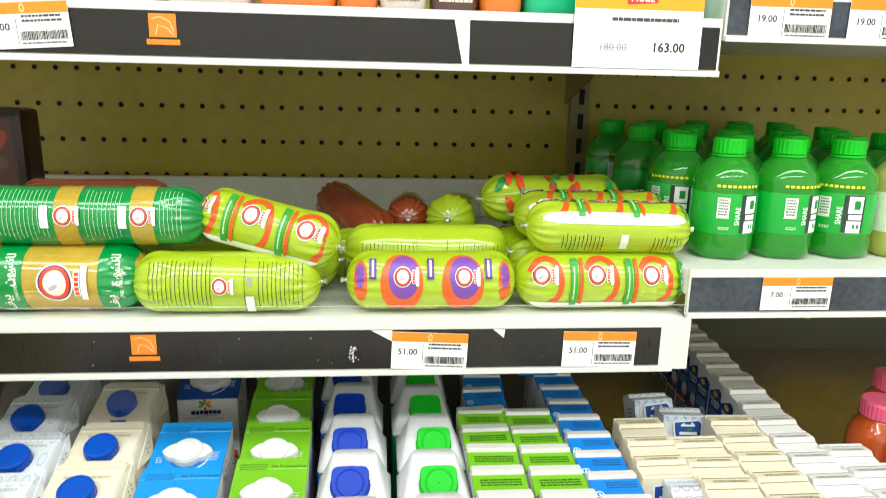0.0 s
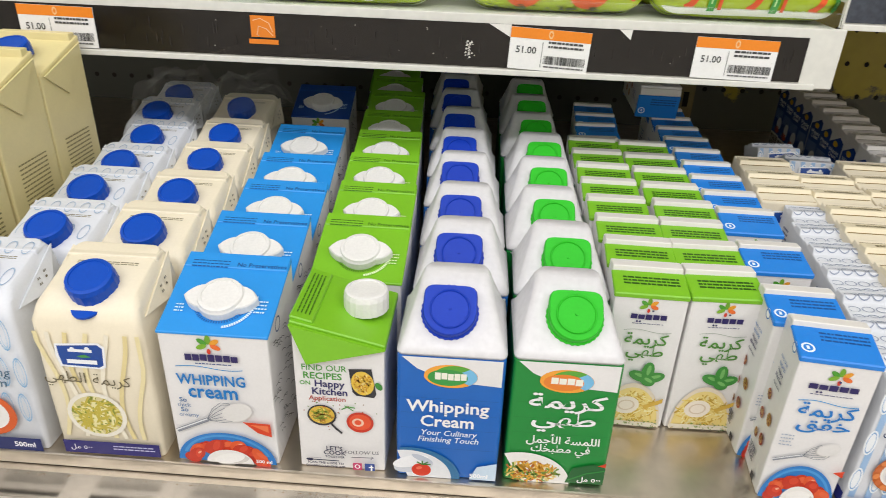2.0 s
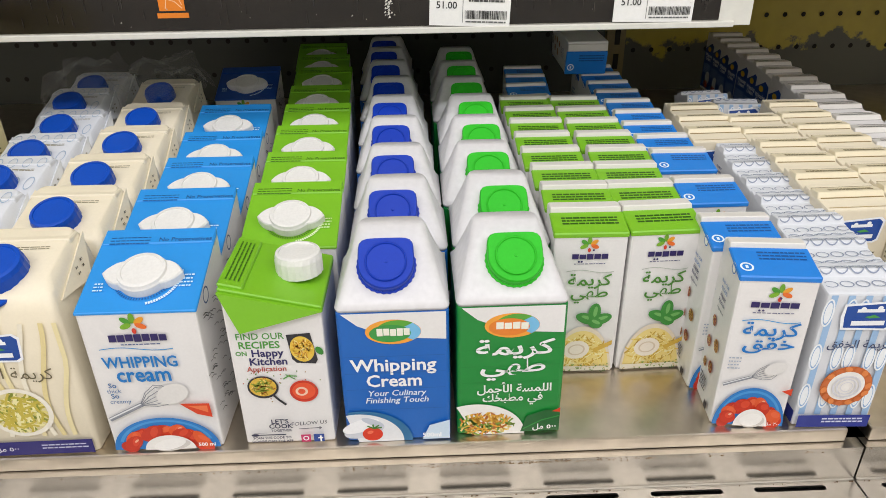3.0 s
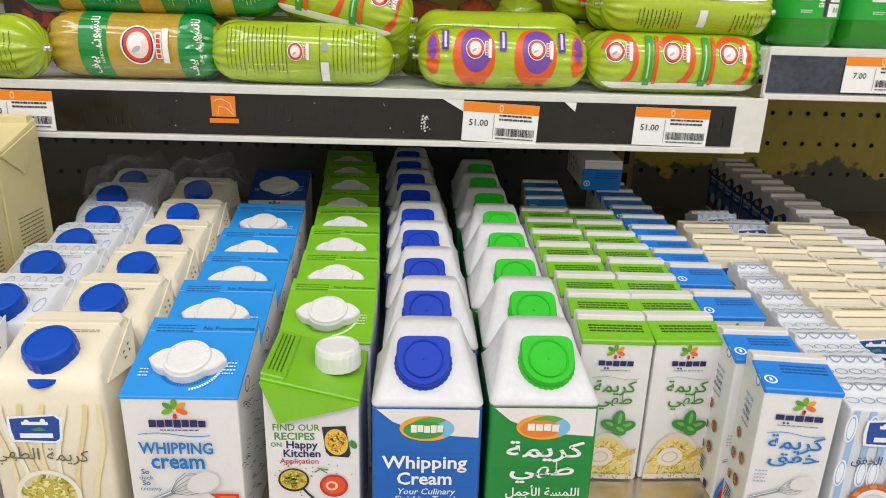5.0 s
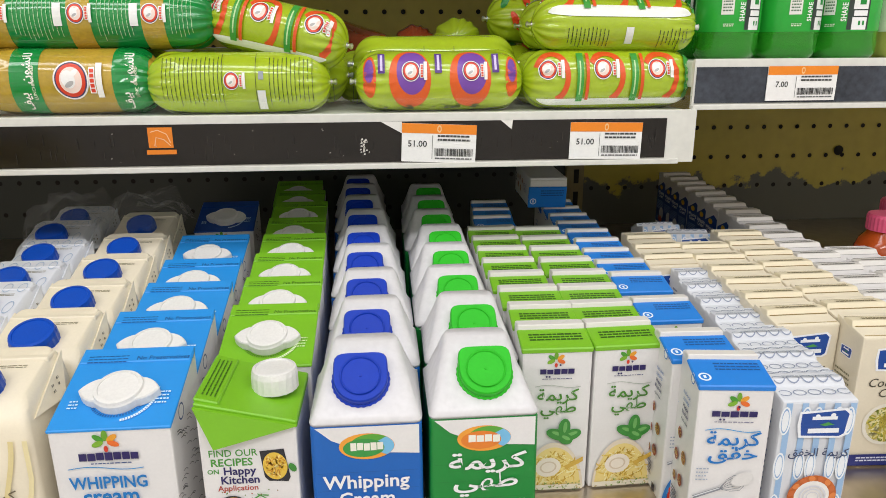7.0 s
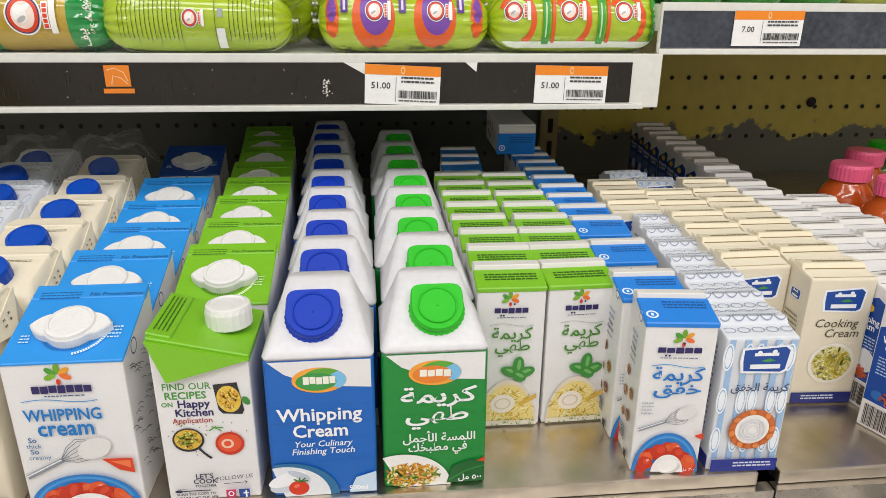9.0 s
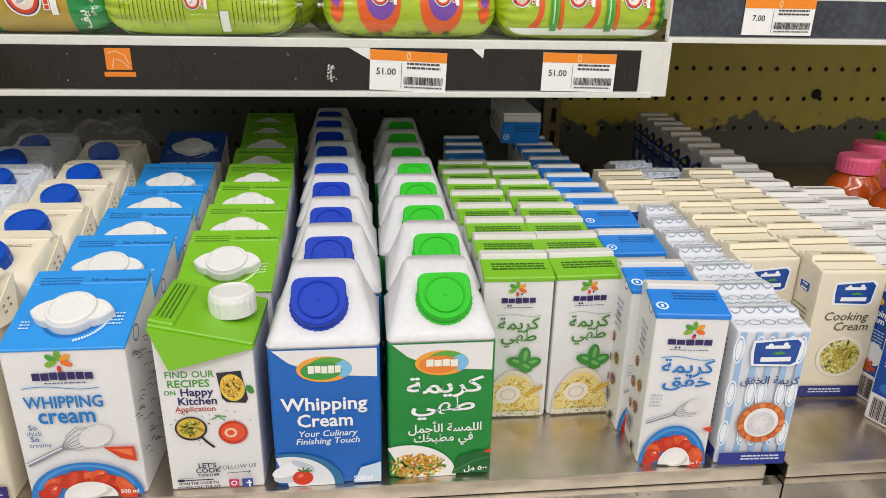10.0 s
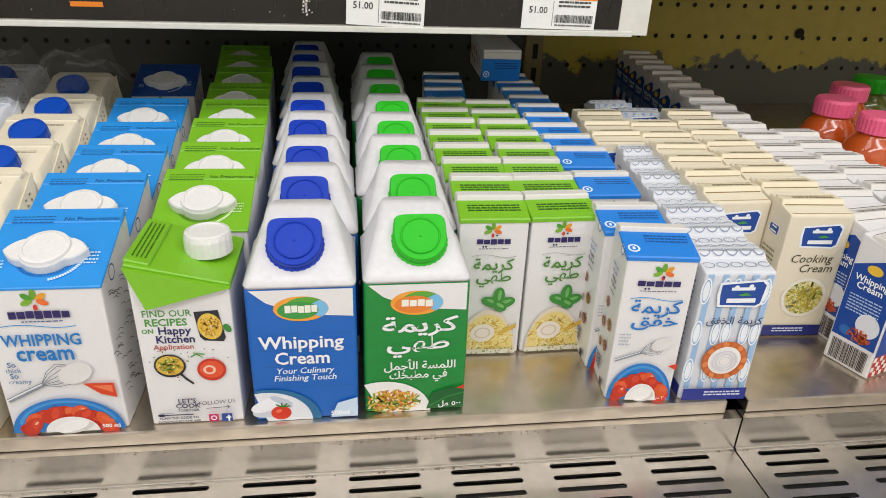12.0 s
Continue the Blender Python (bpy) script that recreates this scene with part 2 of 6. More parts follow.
class Print:
    """Coloured flat shapes in u (right) and v (up), in metres, each layer a hair above the last."""

    def __init__(self, step=0.00005):
        self.shapes, self.step, self.level, self.up = [], step, 0, 0.0

    def add(self, colour, pts, faces):
        self.level += 1
        self.shapes.append((colour, self.level, [(u, v + self.up) for u, v in pts], faces))
        return self

    def poly(self, colour, pts):
        return self.add(colour, pts, [tuple(range(len(pts)))])

    def rect(self, colour, u0, v0, u1, v1, n=1):
        pts = [(u0 + (u1 - u0) * i / n, v) for i in range(n + 1) for v in (v0, v1)]
        return self.add(colour, pts, [(2 * i, 2 * i + 2, 2 * i + 3, 2 * i + 1) for i in range(n)])

    def oval(self, colour, cu, cv, ru, rv, turn=0.0, n=28, rings=2, inner=0.0, start=0.0, end=360.0):
        c, s = math.cos(radians(turn)), math.sin(radians(turn))
        pts, faces = [], []
        for k in range(rings + 1):
            f = inner + (1 - inner) * k / rings
            for i in range(n + 1):
                a = radians(start + (end - start) * i / n)
                x, y = ru * f * math.cos(a), rv * f * math.sin(a)
                pts.append((cu + x * c - y * s, cv + x * s + y * c))
        for k in range(rings):
            for i in range(n):
                a = k * (n + 1) + i
                q = (a, a + n + 1, a + n + 2, a + 1)
                faces.append(q if k or inner else (a, a + n + 1, a + n + 2))
        return self.add(colour, pts, faces)

    def text(self, colour, text, cu, cv, size, bold=0.0, turn=0.0, shear=0.0, stretch=1.0):
        pts, faces = glyphs(text, bold)
        c, s = math.cos(radians(turn)), math.sin(radians(turn))
        out = []
        for x, y in pts:
            x, y = (x * stretch + y * shear) * size, y * size
            out.append((cu + x * c - y * s, cv + x * s + y * c))
        return self.add(colour, out, faces)

    def bars(self, colour, cu, cv, w, h, rows, seed=1, gap=0.5):
        """Small print that cannot be read: short bars in lines."""
        rnd, pts, faces = random.Random(seed), [], []
        for r in range(rows):
            v1 = cv + h / 2 - r * h / rows
            v0 = v1 - h / rows * gap
            u = cu - w / 2
            while u < cu + w / 2 - 0.0006:
                e = min(u + rnd.uniform(0.002, 0.006) * max(0.4, w / 0.04), cu + w / 2)
                k = len(pts)
                pts += [(u, v0), (e, v0), (e, v1), (u, v1)]
                faces.append((k, k + 1, k + 2, k + 3))
                u = e + 0.0006
        return self.add(colour, pts, faces)

    def barcode(self, u0, v0, u1, v1, seed=3, colour="1A1A1A"):
        rnd, pts, faces, u = random.Random(seed), [], [], u0
        while u < u1:
            e = min(u + rnd.choice((0.00025, 0.0005, 0.0008)), u1)
            k = len(pts)
            pts += [(u, v0), (e, v0), (e, v1), (u, v1)]
            faces.append((k, k + 1, k + 2, k + 3))
            u = e + rnd.choice((0.00025, 0.0004, 0.0006))
        return self.add(colour, pts, faces)

    def line(self, colour, pts, w):
        out, faces = [], []
        for i, (x, y) in enumerate(pts):
            a, b = pts[max(0, i - 1)], pts[min(len(pts) - 1, i + 1)]
            d = math.hypot(b[0] - a[0], b[1] - a[1]) or 1
            nx, ny = -(b[1] - a[1]) / d * w / 2, (b[0] - a[0]) / d * w / 2
            out += [(x + nx, y + ny), (x - nx, y - ny)]
        for i in range(len(pts) - 1):
            faces.append((2 * i, 2 * i + 1, 2 * i + 3, 2 * i + 2))
        return self.add(colour, out, faces)

    def strands(self, colours, cu, cv, ru, rv, n, seed, length=0.008, w=0.0011):
        """A heap of short curved strips, as of pasta."""
        rnd = random.Random(seed)
        for k, colour in enumerate(colours):
            pts, faces = [], []
            for _ in range(n):
                a, q = rnd.uniform(0, 6.28), rnd.random() ** 0.5 * 0.8
                x, y, t, bend = cu + ru * q * math.cos(a), cv + rv * q * math.sin(a), rnd.uniform(0, 6.28), rnd.uniform(-1.6, 1.6)
                k0 = len(pts)
                for i in range(4):
                    pts += [(x - math.sin(t) * w / 2, y + math.cos(t) * w / 2), (x + math.sin(t) * w / 2, y - math.cos(t) * w / 2)]
                    x, y, t = x + math.cos(t) * length / 3, y + math.sin(t) * length / 3, t + bend / 3
                faces += [(k0 + 2 * i, k0 + 2 * i + 1, k0 + 2 * i + 3, k0 + 2 * i + 2) for i in range(3)]
            pts = [(cu + (x - cu) * min(1, 1 / max(1e-6, math.hypot((x - cu) / ru, (y - cv) / rv))), cv + (y - cv) * min(1, 1 / max(1e-6, math.hypot((x - cu) / ru, (y - cv) / rv)))) for x, y in pts]
            self.add(colour, pts, faces)
        return self

    def ticks(self, colour, cu, cv, r0, r1, n, start, end, w=0.0004):
        """Short radial strokes in an arc."""
        pts, faces = [], []
        for i in range(n):
            a = radians(start + (end - start) * i / (n - 1))
            c, s = math.cos(a), math.sin(a)
            k = len(pts)
            pts += [(cu + r * c - q * s, cv + r * s + q * c) for r, q in ((r0, -w), (r1, -w), (r1, w), (r0, w))]
            faces.append((k, k + 1, k + 2, k + 3))
        return self.add(colour, pts, faces)

    def flower(self, cu, cv, s):
        for a, c in ((90, "6FA52A"), (35, "E8A02B"), (145, "4C9A2E"), (-22, "E8702A"), (202, "7DB02C")):
            self.oval(c, cu + s * 0.62 * math.cos(radians(a)), cv + s * 0.5 * math.sin(radians(a)), s * 0.46, s * 0.24, a, n=14, rings=1)
        return self.oval("D03A22", cu, cv - s * 0.62, s * 0.17, s * 0.27, 0, n=12, rings=1)

    def build(self, name, place, parent=None, label="", inks=None):
        """place(u, v, h) gives the point h above the face."""
        mats, index, verts, faces, slots = [], {}, [], [], []
        for colour, level, pts, fs in self.shapes:
            m = colour if isinstance(colour, bpy.types.Material) else ink(colour)
            if m.name not in index:
                index[m.name] = len(mats)
                mats.append(m)
            k = len(verts)
            verts += [place(u, v, 0.00015 + self.step * level) for u, v in pts]
            faces += [tuple(k + i for i in f) for f in fs]
            slots += [index[m.name]] * len(fs)
        me = bpy.data.meshes.new(name)
        me.from_pydata([tuple(v) for v in verts], [], faces)
        for m in mats:
            me.materials.append(m)
        me.polygons.foreach_set("material_index", slots)
        me.update()
        ob = new(name, me)
        if parent is not None:
            ob.parent = parent
        if label:
            ob["label"] = label
        if name in ("top_print", "film_print", "side_print"):
            ob["kind"] = "stuff"
        return ob


def face_front(y):
    return lambda u, v, h: (u, y - h, v)


def face_left(x):
    return lambda u, v, h: (x - h, -u, v)


def face_right(x):
    return lambda u, v, h: (x + h, u, v)


def face_slope(y0, z0, y1, z1):
    """v runs up a slope from (y0, z0) to (y1, z1)."""
    d = math.hypot(y1 - y0, z1 - z0)
    ty, tz = (y1 - y0) / d, (z1 - z0) / d
    return lambda u, v, h: (u, y0 + ty * v - tz * h, z0 + tz * v + ty * h)


def face_fin_top(w, d, hf, hb, y0=0.42, y1=0.5, y2=0.79, rise=0.0011):
    """v runs back over a sloping top and up onto its folded fin."""
    def place(u, v, h):
        y = min(max(v, 0.002), d - 0.002)
        q = y / d
        z = hf + (hb - hf) * q
        top = hb + rise - 0.0006 * (q - y1) / (y2 - y1)
        k = 0.0 if q < y0 or q > y2 + 0.02 else min(1.0, (q - y0) / (y1 - y0))
        return (max(-w / 2 + 0.002, min(w / 2 - 0.002, u)), y, z + (max(z, top) - z) * k + h)
    return place

# ---- the chiller and the aisle ----
BACK = 0.885
SPLIT = 0.300


def structure(name, bm, m, label, category="", parent=None):
    return tagged(link(name, bm, m, parent), label, category, kind="structure")


structure("floor", box(-3, 3, -2.6, 1.3, -0.46, -0.40), FLOOR, "grey tiled supermarket aisle floor", "floor")
structure("ceiling", box(-3, 3, -2.6, 1.3, 2.2, 2.26), CEIL, "white panelled ceiling over the aisle", "ceiling")
# unseen walls added to close the room; their pale colour bounces light inwards
structure("wall_south", box(-3, 3, -2.66, -2.6, -0.4, 2.2), WALL, "plain unseen wall in place of the shelving across the aisle", "wall")
structure("wall_west", box(-3.06, -3, -2.66, 1.3, -0.4, 2.2), WALL, "plain wall closing the aisle", "wall")
structure("wall_east", box(3, 3.06, -2.66, 1.3, -0.4, 2.2), WALL, "plain wall closing the aisle", "wall")
structure("wall_north", box(-3, 3, 1.0, 1.06, -0.4, 2.2), WALL, "plain wall behind the chiller", "wall")

canopy = tagged(link("chiller_canopy", box(-1.6, 1.8, 0.0, BACK, 1.19, 1.36, 0.01), ENAMEL), "white enamel canopy over the open chiller", "canopy", kind="structure")
casing = tagged(link("chiller_base", box(-1.6, 1.8, -0.16, BACK, -0.40, -0.16, 0.004), CASING), "grey metal base of the open chiller", "chiller base", kind="structure")


def panel(name, x0, x1, m, label, rows, z0=-0.06, z1=1.19):
    """Back panel sheet with its rows of punched holes."""
    ob = structure(name, box(x0, x1, BACK, BACK + 0.02, z0, z1), m, label, "back panel")
    bm = bmesh.new()
    px, pz = 0.0327, rows[1]
    n = 10
    for row in range(-5, 11):
        z = rows[0] + row * pz
        if not z0 + 0.01 < z < z1 - 0.01:
            continue
        x = x0 + 0.018
        while x < x1 - 0.012:
            c = [bm.verts.new((x + 0.0042 * math.cos(6.283 * i / n), BACK - 0.0012, z + 0.0042 * math.sin(6.283 * i / n))) for i in range(n)]
            bm.faces.new(c[::-1])
            x += px
    part("peg_holes", bm, HOLE, ob)
    return ob


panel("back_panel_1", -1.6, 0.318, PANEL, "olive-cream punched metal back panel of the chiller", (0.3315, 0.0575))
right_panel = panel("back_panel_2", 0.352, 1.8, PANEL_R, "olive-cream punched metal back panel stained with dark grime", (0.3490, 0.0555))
bm = lathe([(0.0, -0.001), (0.0085, -0.001), (0.0095, 0.0), (0.0, 0.0006)], 18)
bmesh.ops.transform(bm, matrix=Matrix.Translation((0.851, BACK - 0.0025, 0.1360)) @ pose(0, 0, 0, 90, 0, 0), verts=bm.verts)
part("cable_hole", bm, HOLE, right_panel)
structure("upright", box(0.318, 0.352, BACK - 0.012, BACK + 0.01, -0.06, 1.19, 0.002), mat("upright_enamel", rgb("86794C"), 0.45, var=0.1), "olive-cream steel upright with slots between the panels", "upright")
up = bpy.data.objects["upright"]
for i in range(28):
    part("slot", box(0.3325, 0.3415, BACK - 0.0136, BACK - 0.011, 0.0 + i * 0.042, 0.026 + i * 0.042), HOLE, up)


def deck(name, x0, x1, label):
    """Steel sheet with a folded front lip."""
    bm = box(x0, x1, 0.0, BACK, -0.011, 0.0, 0.0015)
    return tagged(link(name, bm, STEEL_DECK), label, "shelf deck", kind="structure")


deck("deck_1", -1.6, 0.2785, "worn stainless steel bottom deck of the chiller")
deck("deck_2", 0.2945, 1.8, "worn stainless steel bottom deck of the next chiller bay")
# added fill whose black colour is the shade between the decks
structure("deck_support", box(-1.6, 1.8, 0.05, BACK, -0.06, -0.013), BLACK, "black fill under the steel decks, coloured as the shade in their gap", "support")


def grille(name, x0, x1, label, offset):
    """Steel front: a steep riser and an air grille with five rows of slots."""
    thing = empty(name)
    tagged(thing, label, "air grille", kind="structure")
    zt = -0.041
    part("riser", box(x0, x1, -0.006, 0.004, zt, -0.0112), RISER, thing)
    bm = bmesh.new()
    sw, sg, sp = 0.0505, 0.0222, 0.0114
    ys = [-0.0125 - sp * i for i in range(12)]
    hh = 0.0022
    # strips between the slot rows, and bridges between the slots
    edges = [-0.006] + [e for y in ys for e in (y + hh, y - hh)] + [-0.16]

    def quad(a, b, c, d, t=0.0016):
        vs = [bm.verts.new((x, y, z)) for z in (zt, zt - t) for x, y in ((a, c), (b, c), (b, d), (a, d))]
        bm.faces.new((vs[3], vs[2], vs[1], vs[0]))
        bm.faces.new((vs[4], vs[5], vs[6], vs[7]))
        for i in range(4):
            bm.faces.new((vs[i], vs[(i + 1) % 4], vs[4 + (i + 1) % 4], vs[4 + i]))

    for i in range(0, len(edges), 2):
        quad(x0, x1, edges[i], edges[i + 1])
    for y in ys:
        x, first = x0, x0 + offset
        while first < x1:
            quad(x, min(first, x1), y + hh, y - hh)
            for end, way in ((first, 1), (first + sw, -1)):
                if end < x1:
                    for k in (1, -1):
                        arc = [bm.verts.new((end + way * hh * (1 - math.cos(a)), y + k * hh * math.sin(a), zt)) for a in (0.0, 0.39, 0.79, 1.18, 1.57)]
                        fan = [bm.verts.new((end, y + k * hh, zt))] + arc
                        bm.faces.new(fan if way * k > 0 else fan[::-1])
            x = first + sw
            first += sw + sg
        if x < x1:
            quad(x, x1, y + hh, y - hh)
    part("foot_bead", box(x0, x1, -0.0078, -0.0058, zt - 0.0004, zt + 0.0016, 0.0007), STEEL, thing, "rolled steel bead")
    part("grille_plate", bm, STEEL, thing)
    part("front_lip", box(x0, x1, -0.165, -0.158, -0.40, zt + 0.004, 0.002), STEEL, thing)
    part("duct", box(x0, x1, -0.157, -0.007, -0.155, -0.10), BLACK, thing)
    return thing


grille("air_grille_1", -1.6, 0.2885, "stainless steel air grille with rows of slots", (0.070 + 1.6) % 0.0727)
grille("air_grille_2", 0.2900, 1.8, "stainless steel air grille with rows of slots", 0.0155)

# dirt and rust crumbs caught along the seams of the steel front
rnd = random.Random(17)
bm = bmesh.new()
for k in range(420):
    x = rnd.uniform(-0.5, 0.55) if k % 3 else rnd.gauss(0.055, 0.05)
    y, z = ((-0.0066 - rnd.random() * 0.0012, -0.0116 - abs(rnd.gauss(0, 0.0007))) if k % 5 else (-0.0080 - rnd.random() * 0.0006, -0.0406))
    r = rnd.uniform(0.0002, 0.00075)
    v = [bm.verts.new((x + r * rnd.uniform(0.5, 2.2) * a, y + r * b, z + r * c)) for a, b, c in ((-1, 0, -0.5), (1, 0.2, -0.5), (0, -1, -0.3), (0.1, 0, 0.8))]
    for f in ((0, 1, 3), (1, 2, 3), (2, 0, 3), (0, 2, 1)):
        bm.faces.new([v[i] for i in f])
tagged(link("seam_dirt", bm, RUST), "brown rust and dirt crumbs along the steel seams", "dirt", kind="stuff")

# ---- shelves ----


def shelf(name, x0, x1, z, thick, y0, rail, label, white_end=0.0):
    """White enamel shelf with a price rail along its front."""
    thing = empty(name, 0, y0, z)
    tagged(thing, label, "shelf", kind="structure")
    d = BACK - 0.014 - y0
    part("shelf_plate", box(x0, x1, 0.004, d, -0.026, 0.0, 0.002), ENAMEL, thing)
    part("rail_backing", box(x0, x1, -0.0022, 0.0035, -thick, 0.002, 0.0008), ENAMEL, thing)
    part("price_rail", box(x0 + 0.002, x1 - 0.003 - white_end, -0.0034, -0.0024, -thick + 0.0055, -0.006), rail, thing, "dark plastic price rail")
    part("rail_lip", box(x0, x1 - white_end * 0.6, -0.006, -0.0024, -thick - 0.001, -thick + 0.0045, 0.001), ENAMEL, thing)
    return thing


shelf("shelf_1", -1.6, SPLIT, 0.266, 0.051, 0.307, RAIL, "white enamel shelf with a scuffed dark price rail", 0.028)
shelf("shelf_2", SPLIT - 0.003, 1.8, 0.315, 0.047, 0.315, RAIL_GREY, "white enamel shelf with a grey price rail")
shelf("shelf_3", -1.6, 0.304, 0.552, 0.049, 0.318, RAIL, "upper white enamel shelf with a dark price rail")
shelf("shelf_4", 0.306, 1.8, 0.578, 0.043, 0.318, RAIL_GREY, "upper white enamel shelf with a grey price rail")
part("rail_joint", hexa([(0.0640, -0.0042, -0.0445), (0.0700, -0.0042, -0.0445), (0.0700, -0.0030, -0.0445), (0.0640, -0.0030, -0.0445), (0.0560, -0.0042, -0.0055), (0.0700, -0.0042, -0.0055), (0.0700, -0.0030, -0.0055), (0.0560, -0.0030, -0.0055)]), ENAMEL, bpy.data.objects["shelf_3"], "white joint between two rail lengths")
structure("shelf_bracket", hexa([(0.306, 0.70, 0.512), (0.309, 0.70, 0.512), (0.309, BACK - 0.013, 0.462), (0.306, BACK - 0.013, 0.462), (0.306, 0.70, 0.524), (0.309, 0.70, 0.524), (0.309, BACK - 0.013, 0.524), (0.306, BACK - 0.013, 0.524)]), bpy.data.materials["upright_enamel"], "olive enamelled bracket under the upper shelf", "bracket")

# ---- price tags and rail stickers ----


def price_tag(x, y, z, w, h, price, turn, label, seed):
    t = empty("price_tag", x, y, z)
    t.matrix_basis = pose(x, y, z, 0, turn, 0)
    tagged(t, label, "price tag", group="price tags on the shelf rails")
    part("card", box(-w / 2, w / 2, -0.0009, 0, -h / 2, h / 2), ink("F4F3F0"), t)
    p = Print()
    p.rect("F08A1E", -w / 2, h / 2 - h * 0.25, w / 2, h / 2)
    p.oval("F5C48A", 0, h * 0.375, h * 0.06, h * 0.1, inner=0.55, rings=1, n=14)
    p.text("333333", price, -w * 0.29, -h * 0.10, h * 0.23, 0.012)
    p.rect("555555", -w * 0.092, -h * 0.42, -w * 0.086, h * 0.2)
    p.bars("444444", w * 0.2, h * 0.12, w * 0.44, h * 0.2, 2, seed)
    p.barcode(-w * 0.06, -h * 0.33, w * 0.46, -h * 0.13, seed)
    p.bars("666666", w * 0.2, -h * 0.41, w * 0.5, h * 0.07, 1, seed + 5)
    p.build("print", face_front(-0.0009), t)
    return t


TAG = "white shelf price card with an orange band"
price_tag(0.0385, 0.3025, 0.2385, 0.0735, 0.0375, "51.00", 2.5, TAG + ", slightly askew", 1)
price_tag(0.2065, 0.3025, 0.2385, 0.0735, 0.0365, "51.00", 1.0, TAG, 2)
price_tag(0.409, 0.3105, 0.2925, 0.0735, 0.034, "7.00", 0.0, TAG + " on the grey rail", 3)
price_tag(-0.426, 0.3025, 0.2395, 0.0735, 0.0375, "51.00", 0.5, TAG, 8)
price_tag(-0.307, 0.3135, 0.5305, 0.0735, 0.037, "19.00", -4.0, TAG + ", slightly askew", 4)
price_tag(0.366, 0.3135, 0.556, 0.078, 0.038, "19.00", 0.0, TAG, 5)
price_tag(0.462, 0.3135, 0.556, 0.078, 0.038, "19.00", 0.0, TAG, 6)
offer = empty("offer_card", 0.223, 0.3125, 0.547)
tagged(offer, "large white offer card with an orange top", "price card")
part("card", box(-0.0595, 0.0595, -0.001, 0, -0.039, 0.06), ink("F4F3F0"), offer)
p = Print()
p.rect("F3A21E", -0.0595, 0.012, 0.0595, 0.06)
p.poly("C8342A", [(-0.012, 0.016), (0.016, 0.018), (0.018, 0.036), (-0.014, 0.034)])
p.text("FFFFFF", "BEST", 0.002, 0.0265, 0.0085, 0.02).text("FFFFFF", "PRICE", 0.002, 0.019, 0.0085, 0.02)
p.bars("444444", 0.006, 0.002, 0.062, 0.006, 1, 7)
p.text("9A9A9A", "180.00", -0.023, -0.024, 0.0098).text("222222", "163.00", 0.029, -0.024, 0.0115, 0.015)
p.rect("9A9A9A", -0.038, -0.0212, -0.008, -0.0206)
p.build("print", face_front(-0.001), offer)


def rail_sticker(x, y, z):
    t = empty("rail_sticker", x, y, z)
    tagged(t, "small square orange sticker on the dark rail", "sticker", group="orange rail stickers")
    p = Print()
    p.rect("E8831F", -0.0115, -0.006, 0.0115, 0.0135)
    p.line("F5C9A0", [(-0.009, 0.009), (-0.002, 0.011), (0.006, 0.007), (0.009, -0.001)], 0.0008)
    p.line("F5C9A0", [(-0.006, -0.004), (-0.004, 0.004), (0.003, 0.002), (0.009, -0.004)], 0.0008)
    p.rect("E8831F", -0.0140, -0.0122, 0.0140, -0.0078)
    p.build("print", face_front(0.0), t)
    return t


rail_sticker(-0.2285, 0.3034, 0.2440)
rail_sticker(-0.1950, 0.3144, 0.530)
scraps = tagged(empty("torn_tape", 0, 0.3034, 0.2385), "torn white tape scraps stuck to the price rail", "tape")
p = Print()
p.poly("ECE9E2", [(-0.018, 0.0215), (0.0025, 0.0215), (0.0025, 0.010)]).poly("ECE9E2", [(0.100, 0.0215), (0.112, 0.0215), (0.111, 0.0125)])
rnd = random.Random(4)
for _ in range(26):
    u, v, s = rnd.gauss(-0.036, 0.0025), rnd.uniform(-0.010, 0.006), rnd.uniform(0.0005, 0.0016)
    p.poly("D8D5CC", [(u - s, v - s), (u + s, v - s * 0.4), (u + 0.3 * s, v + s)])
for _ in range(20):
    u, v, s = rnd.uniform(-0.3, 0.25), rnd.uniform(-0.015, 0.016), rnd.uniform(0.0003, 0.0009)
    p.poly("BDB9AE", [(u - s, v - s), (u + s, v - s * 0.4), (u + 0.3 * s, v + s)])
p.build("scrap", face_front(0.0), scraps)["kind"] = "stuff"
scuffs = tagged(empty("rail_scuffs", 0, 0.3034, 0.2385), "fine pale scuffs on the dark price rail", "scuffs")
p = Print()
for _ in range(70):
    u, v, k = rnd.uniform(-0.38, 0.26), rnd.uniform(-0.014, 0.004), rnd.uniform(0.00015, 0.0004)
    if any(a < u < b for a, b in ((-0.002, 0.079), (0.167, 0.246), (-0.25, -0.21))):
        continue
    p.level = 0
    p.poly(("2B2723", "35302B", "24211E")[_ % 3], [(u - k, v), (u + k, v), (u + k * 1.4, v + rnd.uniform(0.003, 0.012)), (u - k * 0.6, v + rnd.uniform(0.003, 0.012))])
p.build("scuff", face_front(0.0), scuffs)["kind"] = "stuff"

# ---- cartons ----


def slope_carton(name, w, d, hf, hb, body, label, category, group):
    """A paper brick whose top rises to the back."""
    t = tagged(empty(name), label, category, group=group)
    x = w / 2
    part("body", hexa([(-x, 0, 0), (x, 0, 0), (x, d, 0), (-x, d, 0), (-x, 0, hf), (x, 0, hf), (x, d, hb), (-x, d, hb)], 0.0018), body, t)
    return t


